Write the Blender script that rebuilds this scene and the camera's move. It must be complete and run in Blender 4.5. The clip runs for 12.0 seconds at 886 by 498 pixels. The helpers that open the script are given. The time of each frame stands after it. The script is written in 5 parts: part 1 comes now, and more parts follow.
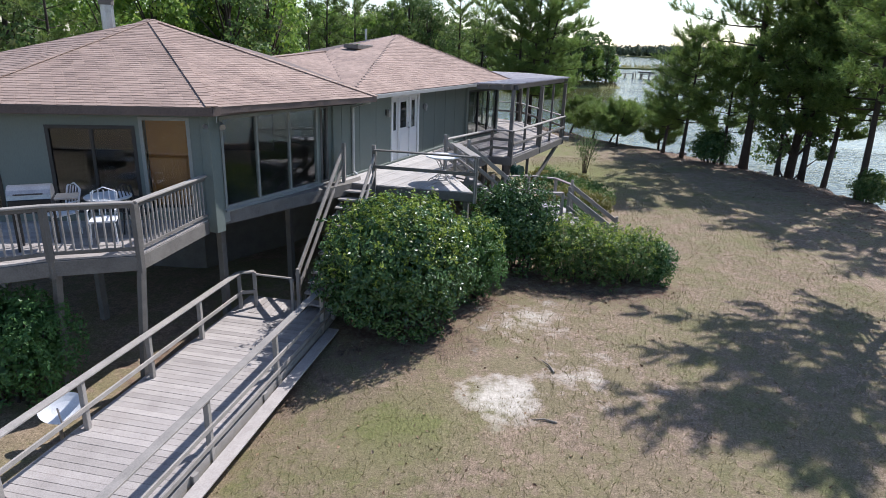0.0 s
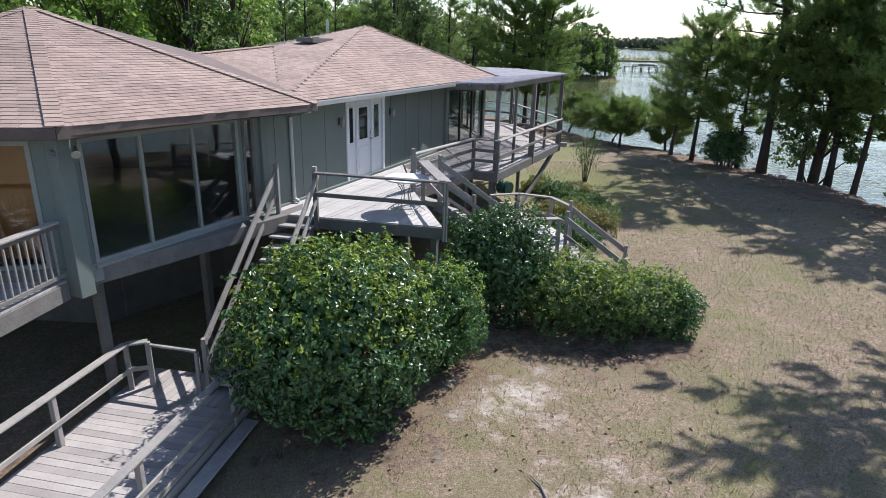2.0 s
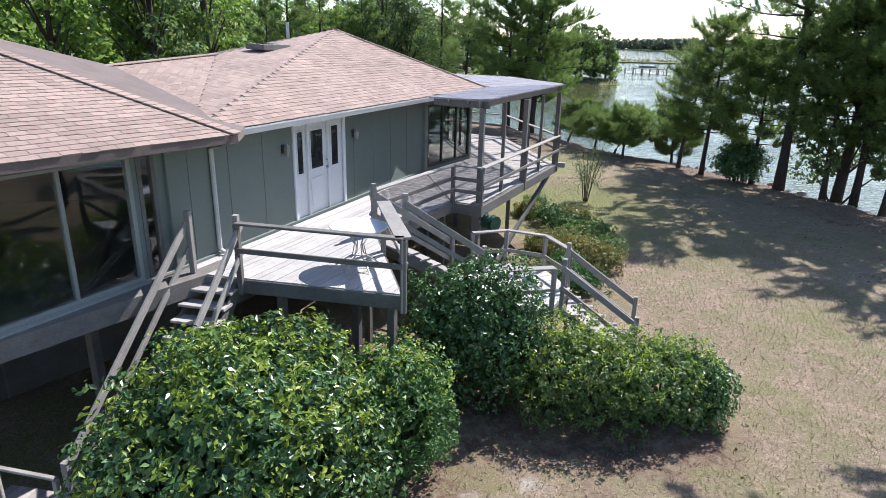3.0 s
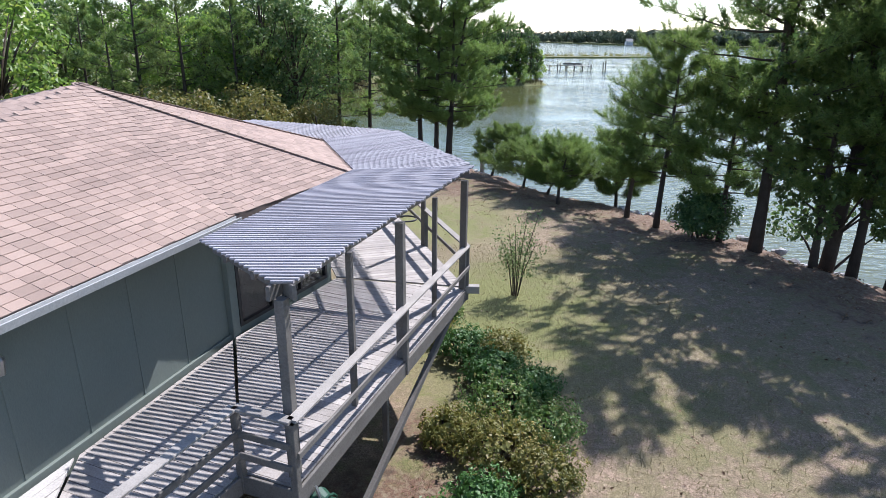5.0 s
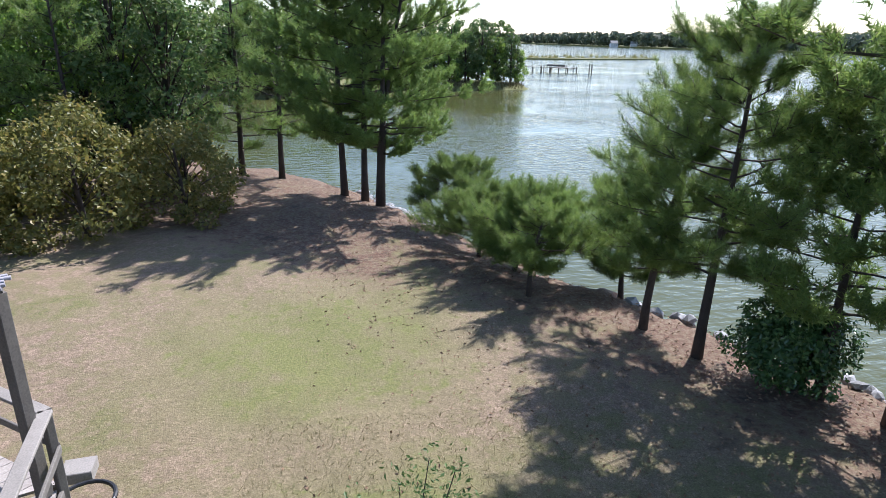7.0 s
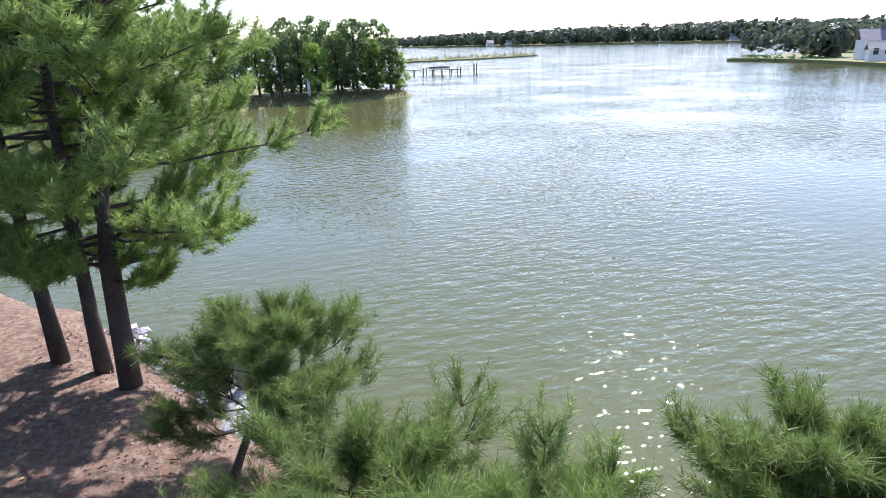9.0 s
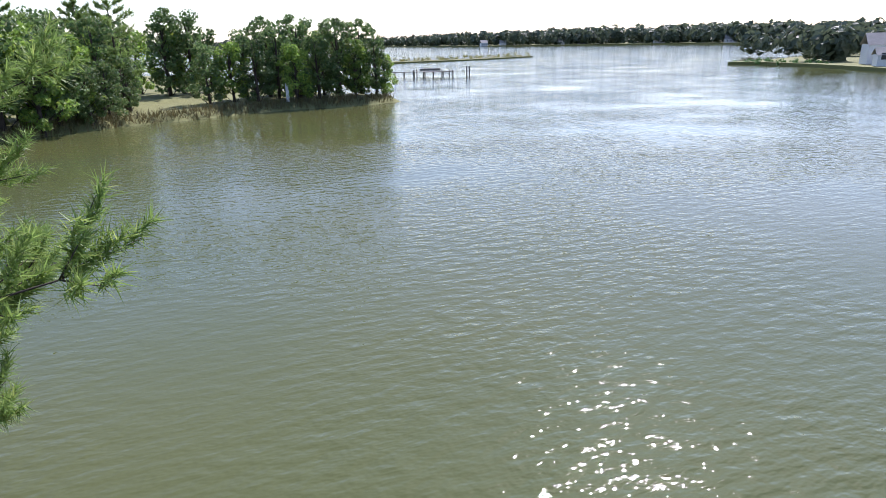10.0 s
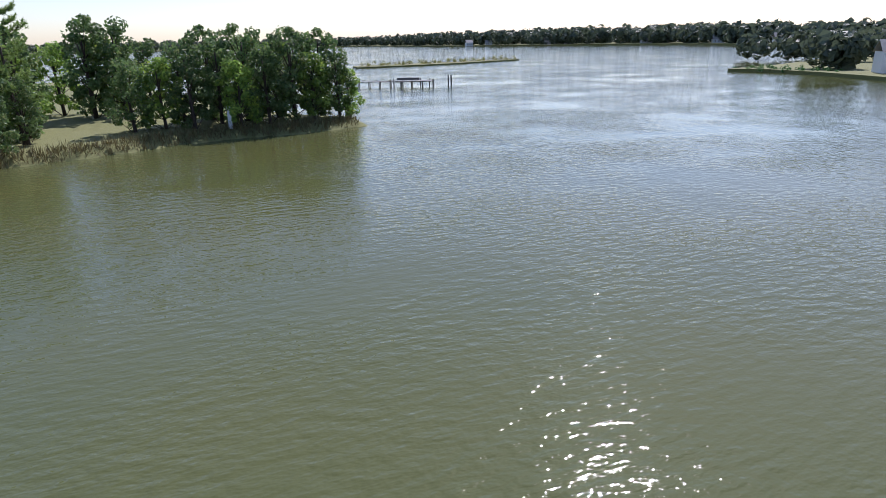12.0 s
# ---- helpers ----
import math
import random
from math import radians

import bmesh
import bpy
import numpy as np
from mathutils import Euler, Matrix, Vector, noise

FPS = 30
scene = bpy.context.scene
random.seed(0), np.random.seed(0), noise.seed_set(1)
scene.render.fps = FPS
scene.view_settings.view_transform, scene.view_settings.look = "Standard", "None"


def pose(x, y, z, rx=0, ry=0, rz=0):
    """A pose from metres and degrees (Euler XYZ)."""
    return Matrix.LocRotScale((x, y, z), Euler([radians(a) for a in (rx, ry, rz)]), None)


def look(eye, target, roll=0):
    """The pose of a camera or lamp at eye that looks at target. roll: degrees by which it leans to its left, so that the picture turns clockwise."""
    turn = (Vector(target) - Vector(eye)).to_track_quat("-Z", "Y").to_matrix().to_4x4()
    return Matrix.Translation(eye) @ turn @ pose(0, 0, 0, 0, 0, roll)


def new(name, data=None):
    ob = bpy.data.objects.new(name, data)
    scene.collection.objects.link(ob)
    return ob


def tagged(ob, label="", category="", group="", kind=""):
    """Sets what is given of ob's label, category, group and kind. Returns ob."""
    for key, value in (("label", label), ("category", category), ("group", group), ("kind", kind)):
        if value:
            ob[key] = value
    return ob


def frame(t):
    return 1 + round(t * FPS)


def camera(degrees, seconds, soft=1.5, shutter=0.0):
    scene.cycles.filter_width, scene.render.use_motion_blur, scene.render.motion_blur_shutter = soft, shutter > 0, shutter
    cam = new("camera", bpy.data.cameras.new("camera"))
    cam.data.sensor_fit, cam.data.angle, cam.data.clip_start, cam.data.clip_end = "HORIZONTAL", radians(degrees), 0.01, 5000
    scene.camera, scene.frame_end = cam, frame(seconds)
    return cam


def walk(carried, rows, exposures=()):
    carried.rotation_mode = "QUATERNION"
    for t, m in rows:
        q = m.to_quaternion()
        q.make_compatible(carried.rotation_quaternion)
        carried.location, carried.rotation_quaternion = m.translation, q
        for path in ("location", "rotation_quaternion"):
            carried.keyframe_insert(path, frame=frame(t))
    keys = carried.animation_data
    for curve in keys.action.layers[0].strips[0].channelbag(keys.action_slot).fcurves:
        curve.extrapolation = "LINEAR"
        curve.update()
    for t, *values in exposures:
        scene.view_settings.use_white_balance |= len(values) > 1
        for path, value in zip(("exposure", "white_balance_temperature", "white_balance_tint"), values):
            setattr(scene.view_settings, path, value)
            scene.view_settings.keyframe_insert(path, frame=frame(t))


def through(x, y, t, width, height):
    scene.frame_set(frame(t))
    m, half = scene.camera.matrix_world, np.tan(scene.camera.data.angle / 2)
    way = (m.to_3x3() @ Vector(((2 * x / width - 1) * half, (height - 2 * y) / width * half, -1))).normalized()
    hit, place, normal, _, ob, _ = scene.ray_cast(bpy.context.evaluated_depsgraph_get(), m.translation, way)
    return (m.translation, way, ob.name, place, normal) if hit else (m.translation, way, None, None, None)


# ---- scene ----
cam = camera(72, 12.0, soft=0.8)
PATH = [
    (0, (1.459, -1.719, 7.200), (1.466, 0.179, 6.568), 2.14),
    (0.5, (1.504, -0.881, 7.173), (1.511, 1.014, 6.533), 1.98),
    (1, (1.661, 0.052, 7.156), (1.667, 1.945, 6.510), 1.83),
    (1.5, (1.909, 1.039, 7.158), (1.920, 2.931, 6.509), 1.70),
    (2, (2.230, 2.144, 7.164), (2.238, 4.036, 6.516), 1.56),
    (2.5, (2.512, 3.558, 7.108), (2.522, 5.452, 6.464), 1.42),
    (3, (2.862, 5.260, 7.328), (2.870, 7.153, 6.683), 1.53),
    (3.5, (3.188, 7.248, 7.795), (3.206, 9.138, 7.141), 1.52),
    (5.5, (5.658, 16.362, 8.553), (5.915, 18.234, 7.898), 0.77),
    (6, (6.652, 19.136, 8.499), (6.915, 21.008, 7.847), 1.00),
    (6.5, (7.672, 22.080, 8.381), (7.937, 23.951, 7.725), 1.16),
    (8.5, (11.613, 36.433, 7.532), (11.938, 38.301, 6.895), -1.43),
    (9, (12.539, 39.834, 7.564), (13.123, 41.636, 6.923), -1.76),
    (9.5, (13.921, 42.891, 7.558), (14.518, 44.689, 6.918), -1.43),
    (10, (15.236, 45.978, 7.882), (15.841, 47.773, 7.239), -1.34),
    (10.5, (16.694, 49.088, 8.380), (17.306, 50.878, 7.732), -1.30),
    (11, (18.206, 52.309, 8.915), (18.837, 54.092, 8.265), -1.27),
    (11.5, (19.706, 55.543, 9.322), (20.350, 57.321, 8.672), -1.27),
    (12, (21.210, 58.721, 9.556), (21.854, 60.500, 8.908), -1.33),
]
walk(cam, [(t, look(eye, target, roll)) for t, eye, target, roll in PATH], [(0, 0.42, 6000, 15), (2, 0.5, 6000, 14), (3.5, 0.88, 5950, 14), (5.5, 0.75, 5850, 16), (6.5, 0.75, 5850, 16), (8.5, 1.25, 5850, 23), (9.5, 0.95, 5900, 25), (10.5, 0.56, 5850, 24), (12, 0.26, 5800, 24)])
# ---------- light
world = bpy.data.worlds.new("sky")
scene.world = world
world.use_nodes = True
sky = world.node_tree.nodes.new("ShaderNodeTexSky")
sky.sky_type = "NISHITA"
sky.sun_disc = False
SUN_AZ, SUN_EL = 43.5, 48.5
sky.sun_elevation, sky.sun_rotation = radians(SUN_EL), radians(SUN_AZ)
sky.air_density, sky.dust_density, sky.ozone_density = 1.0, 0.6, 1.5
back = world.node_tree.nodes["Background"]
back.inputs["Strength"].default_value = 0.125
world.node_tree.links.new(sky.outputs[0], back.inputs[0])
sun = new("sun", bpy.data.lights.new("sun", "SUN"))
sun.data.energy, sun.data.angle, sun.data.color = 4.9, radians(0.53), (1.0, 0.95, 0.87)
sd = Vector((math.sin(radians(SUN_AZ)) * math.cos(radians(SUN_EL)), math.cos(radians(SUN_AZ)) * math.cos(radians(SUN_EL)), math.sin(radians(SUN_EL))))
sun.matrix_basis = look(sd * 60, (0, 0, 0))
# ---------- helpers of this scene
V = Vector
F = 3.55          # house floor
EAVE = 5.85
UP = V((0, 0, 1))


def make(name, bm, material, smooth=False):
    me = bpy.data.meshes.new(name)
    bm.to_mesh(me)
    bm.free()
    for m in (material if isinstance(material, (list, tuple)) else [material]):
        me.materials.append(m)
    if smooth:
        me.polygons.foreach_set("use_smooth", [True] * len(me.polygons))
    return me


def part(name, bm, material, parent=None, label="", smooth=False):
    ob = new(name, bm if isinstance(bm, bpy.types.Mesh) else make(name, bm, material, smooth))
    if parent:
        ob.parent = parent
        ob.matrix_parent_inverse = parent.matrix_basis.inverted()
    return tagged(ob, label)


def thing(name, at, label, category, group="", kind=""):
    ob = new(name)
    ob.location = at
    ob.empty_display_size = 0.2
    return tagged(ob, label, category, group, kind)


def from_arrays(name, verts, faces, material, smooth=False):
    me = bpy.data.meshes.new(name)
    me.from_pydata([tuple(v) for v in verts], [], faces)
    me.materials.append(material)
    if smooth:
        me.polygons.foreach_set("use_smooth", [True] * len(me.polygons))
    me.update()
    return me


def loft(bm, rings, caps=True):
    """Joins rings of equal count into a tube."""
    rows = [[bm.verts.new(p) for p in ring] for ring in rings]
    n = len(rows[0])
    for a, b in zip(rows, rows[1:]):
        for i in range(n):
            bm.faces.new((a[i], a[(i + 1) % n], b[(i + 1) % n], b[i]))
    if caps:
        bm.faces.new(rows[0][::-1])
        bm.faces.new(rows[-1])


def beam_bm(p, q, w, h, bm=None, up=UP, c=0.008):
    """A timber from p to q, w wide and h high, with chamfered edges; p and q lie on its centre line."""
    p, q = V(p), V(q)
    bm = bm or bmesh.new()
    d = (q - p).normalized()
    side = d.cross(up)
    if side.length < 0.01:
        side = d.cross(V((0, 1, 0)))
    side.normalize()
    top = side.cross(d)
    a, b = w / 2, h / 2
    c = min(c, a * 0.4, b * 0.4)
    prof = [(a - c, -b), (a, -b + c), (a, b - c), (a - c, b), (-a + c, b), (-a, b - c), (-a, -b + c), (-a + c, -b)]
    loft(bm, [[p + side * x + top * y for x, y in prof], [q + side * x + top * y for x, y in prof]])
    return bm


def beam(name, p, q, w, h, material, parent, label="", up=UP):
    return part(name, beam_bm(p, q, w, h, up=up), material, parent, label)


def tube_bm(points, radii, n=10, bm=None):
    bm = bm or bmesh.new()
    points = [V(p) for p in points]
    rings = []
    for i, p in enumerate(points):
        d = (points[min(i + 1, len(points) - 1)] - points[max(i - 1, 0)]).normalized()
        s = d.cross(V((0.13, 0.27, 0.95)) if abs(d.z) < 0.9 else V((1, 0.2, 0))).normalized()
        t = s.cross(d)
        r = radii[i] if isinstance(radii, (list, tuple)) else radii
        rings.append([p + (s * math.cos(2 * math.pi * k / n) + t * math.sin(2 * math.pi * k / n)) * r for k in range(n)])
    loft(bm, rings)
    return bm


def prism_bm(poly, z0, z1, bm=None):
    """An upright prism over a polygon given counter-clockwise."""
    bm = bm or bmesh.new()
    loft(bm, [[V((x, y, z0)) for x, y in poly], [V((x, y, z1)) for x, y in poly]])
    bmesh.ops.recalc_face_normals(bm, faces=bm.faces)
    return bm


def slab_bm(corners, thick):
    """A sloping slab: its top corners and its thickness downwards."""
    bm = bmesh.new()
    loft(bm, [[V(c) - UP * thick for c in corners], [V(c) for c in corners]])
    bmesh.ops.recalc_face_normals(bm, faces=bm.faces)
    return bm


# ---------- materials
def material(name):
    m = bpy.data.materials.new(name)
    m.use_nodes = True
    nt = m.node_tree
    return m, nt, nt.nodes["Principled BSDF"]


def node(nt, kind, **values):
    n = nt.nodes.new(kind)
    for key, value in values.items():
        n.inputs[key.replace("_", " ")].default_value = value
    return n


def ramp(nt, source, stops):
    r = nt.nodes.new("ShaderNodeValToRGB")
    while len(r.color_ramp.elements) < len(stops):
        r.color_ramp.elements.new(0.5)
    for e, (at, col) in zip(r.color_ramp.elements, stops):
        e.position, e.color = at, (*col, 1)
    nt.links.new(source, r.inputs["Fac"])
    return r.outputs["Color"]


def noise_out(nt, scale, detail=4.0, stretch=None, rough=0.6, coord="Object"):
    tc = nt.nodes.new("ShaderNodeTexCoord")
    n = node(nt, "ShaderNodeTexNoise", Scale=scale, Detail=detail, Roughness=rough)
    if stretch:
        mp = node(nt, "ShaderNodeMapping", Scale=stretch)
        nt.links.new(tc.outputs[coord], mp.inputs["Vector"])
        nt.links.new(mp.outputs["Vector"], n.inputs["Vector"])
    else:
        nt.links.new(tc.outputs[coord], n.inputs["Vector"])
    return n.outputs["Fac"]


def mix(nt, fac, a, b, blend="MIX"):
    m = nt.nodes.new("ShaderNodeMix")
    m.data_type, m.blend_type = "RGBA", blend
    for sock, value in ((m.inputs[0], fac), (m.inputs[6], a), (m.inputs[7], b)):
        if isinstance(value, bpy.types.NodeSocket):
            nt.links.new(value, sock)
        else:
            sock.default_value = (*value, 1) if isinstance(value, tuple) else value
    return m.outputs[2]


def bump(nt, bsdf, height, strength=0.3, distance=0.01):
    b = node(nt, "ShaderNodeBump", Strength=strength, Distance=distance)
    nt.links.new(height, b.inputs["Height"])
    nt.links.new(b.outputs["Normal"], bsdf.inputs["Normal"])


def surface(name, dark, light, rough=0.7, scale=6.0, grain=60.0, stretch=None, rnd=0.25, strength=0.3, metal=0.0):
    """A surface of two scales of variation, with a shade of its own for every object."""
    m, nt, bsdf = material(name)
    big = noise_out(nt, scale, 5)
    fine = noise_out(nt, grain, 3, stretch)
    col = ramp(nt, big, [(0.3, dark), (0.7, light)])
    col = mix(nt, 0.45, col, ramp(nt, fine, [(0.25, tuple(c * 0.55 for c in dark)), (0.75, light)]))
    info = nt.nodes.new("ShaderNodeObjectInfo")
    shade = node(nt, "ShaderNodeMapRange")
    shade.inputs["To Min"].default_value, shade.inputs["To Max"].default_value = 1 - rnd, 1 + rnd
    nt.links.new(info.outputs["Random"], shade.inputs["Value"])
    hsv = node(nt, "ShaderNodeHueSaturation")
    nt.links.new(shade.outputs["Result"], hsv.inputs["Value"])
    nt.links.new(col, hsv.inputs["Color"])
    nt.links.new(hsv.outputs["Color"], bsdf.inputs["Base Color"])
    bsdf.inputs["Roughness"].default_value = rough
    bsdf.inputs["Metallic"].default_value = metal
    bump(nt, bsdf, fine, strength, 0.006)
    return m


def leaf_material(name, dark, light, rough=0.5, through=0.35, tip=None):
    """Leaves: a shade for every leaf and every plant, some light passing through them."""
    m, nt, bsdf = material(name)
    geo = nt.nodes.new("ShaderNodeNewGeometry")
    info = nt.nodes.new("ShaderNodeObjectInfo")
    big = noise_out(nt, 0.9, 3)
    col = ramp(nt, geo.outputs["Random Per Island"], [(0.0, dark), (0.75, light), (1.0, tip or light)])
    shade = node(nt, "ShaderNodeMapRange")
    shade.inputs["To Min"].default_value, shade.inputs["To Max"].default_value = 0.8, 1.2
    nt.links.new(info.outputs["Random"], shade.inputs["Value"])
    hsv = node(nt, "ShaderNodeHueSaturation")
    nt.links.new(shade.outputs["Result"], hsv.inputs["Value"])
    nt.links.new(mix(nt, 0.35, col, ramp(nt, big, [(0.3, dark), (0.7, light)])), hsv.inputs["Color"])
    nt.links.new(hsv.outputs["Color"], bsdf.inputs["Base Color"])
    bsdf.inputs["Roughness"].default_value = rough
    tr = nt.nodes.new("ShaderNodeBsdfTranslucent")
    nt.links.new(hsv.outputs["Color"], tr.inputs["Color"])
    mx = nt.nodes.new("ShaderNodeMixShader")
    mx.inputs[0].default_value = through
    nt.links.new(bsdf.outputs[0], mx.inputs[1])
    nt.links.new(tr.outputs[0], mx.inputs[2])
    nt.links.new(mx.outputs[0], nt.nodes["Material Output"].inputs["Surface"])
    return m


# Paler copy of the deck boards: strong sunlight is put into the colour.
PALEDECK = surface("pale sunlit deck boards", (0.39, 0.365, 0.345), (0.55, 0.525, 0.495), 0.85, 2.5, 40, (1, 1, 1), 0.12)
DECKWOOD = surface("weathered deck boards", (0.30, 0.27, 0.25), (0.46, 0.42, 0.39), 0.85, 2.5, 40, (1, 1, 1), 0.16)
RAILWOOD = surface("weathered rail wood", (0.22, 0.205, 0.185), (0.37, 0.34, 0.31), 0.85, 3.0, 50, None, 0.15)
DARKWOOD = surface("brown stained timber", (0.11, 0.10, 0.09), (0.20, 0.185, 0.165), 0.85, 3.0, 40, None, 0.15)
SIDING = surface("grey green siding paint", (0.155, 0.185, 0.165), (0.185, 0.215, 0.19), 0.75, 1.2, 35, (6, 6, 0.4), 0.03, 0.15)
TRIM = surface("grey trim paint", (0.24, 0.25, 0.23), (0.32, 0.33, 0.30), 0.7, 2.0, 40, None, 0.05, 0.15)
GUTTER = surface("pale grey gutter paint", (0.46, 0.46, 0.44), (0.58, 0.58, 0.56), 0.6, 2.0, 40, None, 0.05, 0.1)
WHITE = surface("white paint", (0.72, 0.73, 0.74), (0.80, 0.81, 0.82), 0.45, 2.0, 60, None, 0.03, 0.08)
SLATWOOD = surface("silvery lath wood", (0.29, 0.275, 0.295), (0.43, 0.41, 0.435), 0.8, 2.0, 60, None, 0.18)
SHINGLE = surface("asphalt shingle", (0.265, 0.19, 0.155), (0.42, 0.31, 0.25), 0.95, 0.5, 160, None, 0.18, 0.6)
CONCRETE = surface("rough concrete", (0.25, 0.24, 0.22), (0.38, 0.36, 0.33), 0.9, 2.0, 40)
SOIL = surface("dark bare soil", (0.05, 0.04, 0.032), (0.11, 0.085, 0.065), 0.95, 1.5, 20)
METAL = surface("galvanised metal", (0.35, 0.35, 0.35), (0.55, 0.55, 0.55), 0.4, 3.0, 40, None, 0.1, 0.1, 0.9)
BLACK = surface("black painted metal", (0.012, 0.012, 0.013), (0.03, 0.03, 0.032), 0.45, 5.0, 60, None, 0.1, 0.15)
BARK = surface("pine bark", (0.035, 0.027, 0.022), (0.10, 0.075, 0.06), 0.95, 2.0, 18, (3, 3, 0.7), 0.2, 0.9)
GREYBARK = surface("pale dead wood", (0.14, 0.12, 0.10), (0.30, 0.27, 0.23), 0.9, 3.0, 30, (3, 3, 0.6), 0.15, 0.6)
ROCK = surface("pale shore stone", (0.20, 0.20, 0.20), (0.45, 0.45, 0.46), 0.9, 1.5, 14, None, 0.3, 0.6)
# Room surfaces nearly black: the dimness indoors is put into their colour.
INTERIOR = surface("shade-dark interior plaster", (0.035, 0.032, 0.03), (0.06, 0.055, 0.05), 0.9, 1.0, 20)
ORANGE = surface("orange brown curtain", (0.28, 0.10, 0.02), (0.42, 0.17, 0.04), 0.9, 2.0, 30, (8, 8, 0.3))
NEEDLES = leaf_material("pine needles", (0.095, 0.16, 0.04), (0.25, 0.36, 0.09), 0.5, 0.5, (0.38, 0.42, 0.12))
LEAVES = leaf_material("broad tree leaves", (0.088, 0.163, 0.030), (0.275, 0.425, 0.075), 0.5, 0.5, (0.475, 0.525, 0.100))
OAKLEAVES = leaf_material("dull oak leaves", (0.056, 0.112, 0.036), (0.169, 0.259, 0.079), 0.5, 0.5, (0.270, 0.270, 0.112))
BUSHLEAVES = leaf_material("glossy camellia leaves", (0.035, 0.085, 0.028), (0.10, 0.19, 0.055), 0.26, 0.12, (0.2, 0.3, 0.08))
FRESH = leaf_material("young yellow-green leaves", (0.16, 0.26, 0.03), (0.36, 0.46, 0.06), 0.4, 0.4, (0.48, 0.52, 0.12))
HEDGELEAVES = leaf_material("azalea leaves", (0.066, 0.142, 0.038), (0.170, 0.264, 0.066), 0.45, 0.4, (0.377, 0.320, 0.133))
SOFTLEAVES = leaf_material("soft fine leaves", (0.043, 0.109, 0.029), (0.102, 0.217, 0.051), 0.5, 0.3)
SCRUB = leaf_material("yellowing scrub leaves", (0.105, 0.128, 0.030), (0.270, 0.255, 0.068), 0.5, 0.4, (0.420, 0.300, 0.090))
GRASS = leaf_material("grass blades", (0.11, 0.105, 0.04), (0.27, 0.23, 0.115), 0.7, 0.3, (0.38, 0.31, 0.17))
# Far foliage lightened and greyed: aerial haze is put into its colour.
FARLEAVES = leaf_material("distant haze-pale leaves", (0.065, 0.088, 0.055), (0.12, 0.15, 0.09), 0.6, 0.3)
REED = leaf_material("shore reed", (0.10, 0.09, 0.035), (0.22, 0.18, 0.07), 0.7, 0.3)


def glass_material():
    m, nt, bsdf = material("window glass")
    bsdf.inputs["Base Color"].default_value = (0.9, 0.95, 0.93, 1)
    bsdf.inputs["Roughness"].default_value = 0.02
    bsdf.inputs["Transmission Weight"].default_value = 1.0
    bsdf.inputs["IOR"].default_value = 1.5
    wob = noise_out(nt, 1.3, 1)
    bump(nt, bsdf, wob, 0.12, 0.02)
    return m


GLASS = glass_material()


def water_material():
    m, nt, bsdf = material("murky creek water")
    col = ramp(nt, noise_out(nt, 0.02, 3), [(0.3, (0.094, 0.094, 0.026)), (0.7, (0.064, 0.084, 0.038))])
    nt.links.new(col, bsdf.inputs["Base Color"])
    bsdf.inputs["Roughness"].default_value = 0.05
    bsdf.inputs["IOR"].default_value = 1.33
    a = noise_out(nt, 1.1, 1.5, (1.0, 2.0, 1.0))
    b = noise_out(nt, 4.2, 1, (1.0, 1.6, 1.0))
    c = noise_out(nt, 0.06, 2)
    ad = nt.nodes.new("ShaderNodeMath")
    ad.operation = "MULTIPLY_ADD"
    nt.links.new(b, ad.inputs[0])
    ad.inputs[1].default_value = 0.25
    nt.links.new(a, ad.inputs[2])
    mu = nt.nodes.new("ShaderNodeMath")
    mu.operation = "MULTIPLY"
    nt.links.new(ad.outputs[0], mu.inputs[0])
    patch = node(nt, "ShaderNodeMapRange")
    patch.inputs["From Min"].default_value, patch.inputs["From Max"].default_value = 0.35, 0.65
    patch.inputs["To Min"].default_value, patch.inputs["To Max"].default_value = 0.3, 1.3
    nt.links.new(c, patch.inputs["Value"])
    nt.links.new(patch.outputs[0], mu.inputs[1])
    bump(nt, bsdf, mu.outputs[0], 0.8, 0.1)
    return m


WATER = water_material()


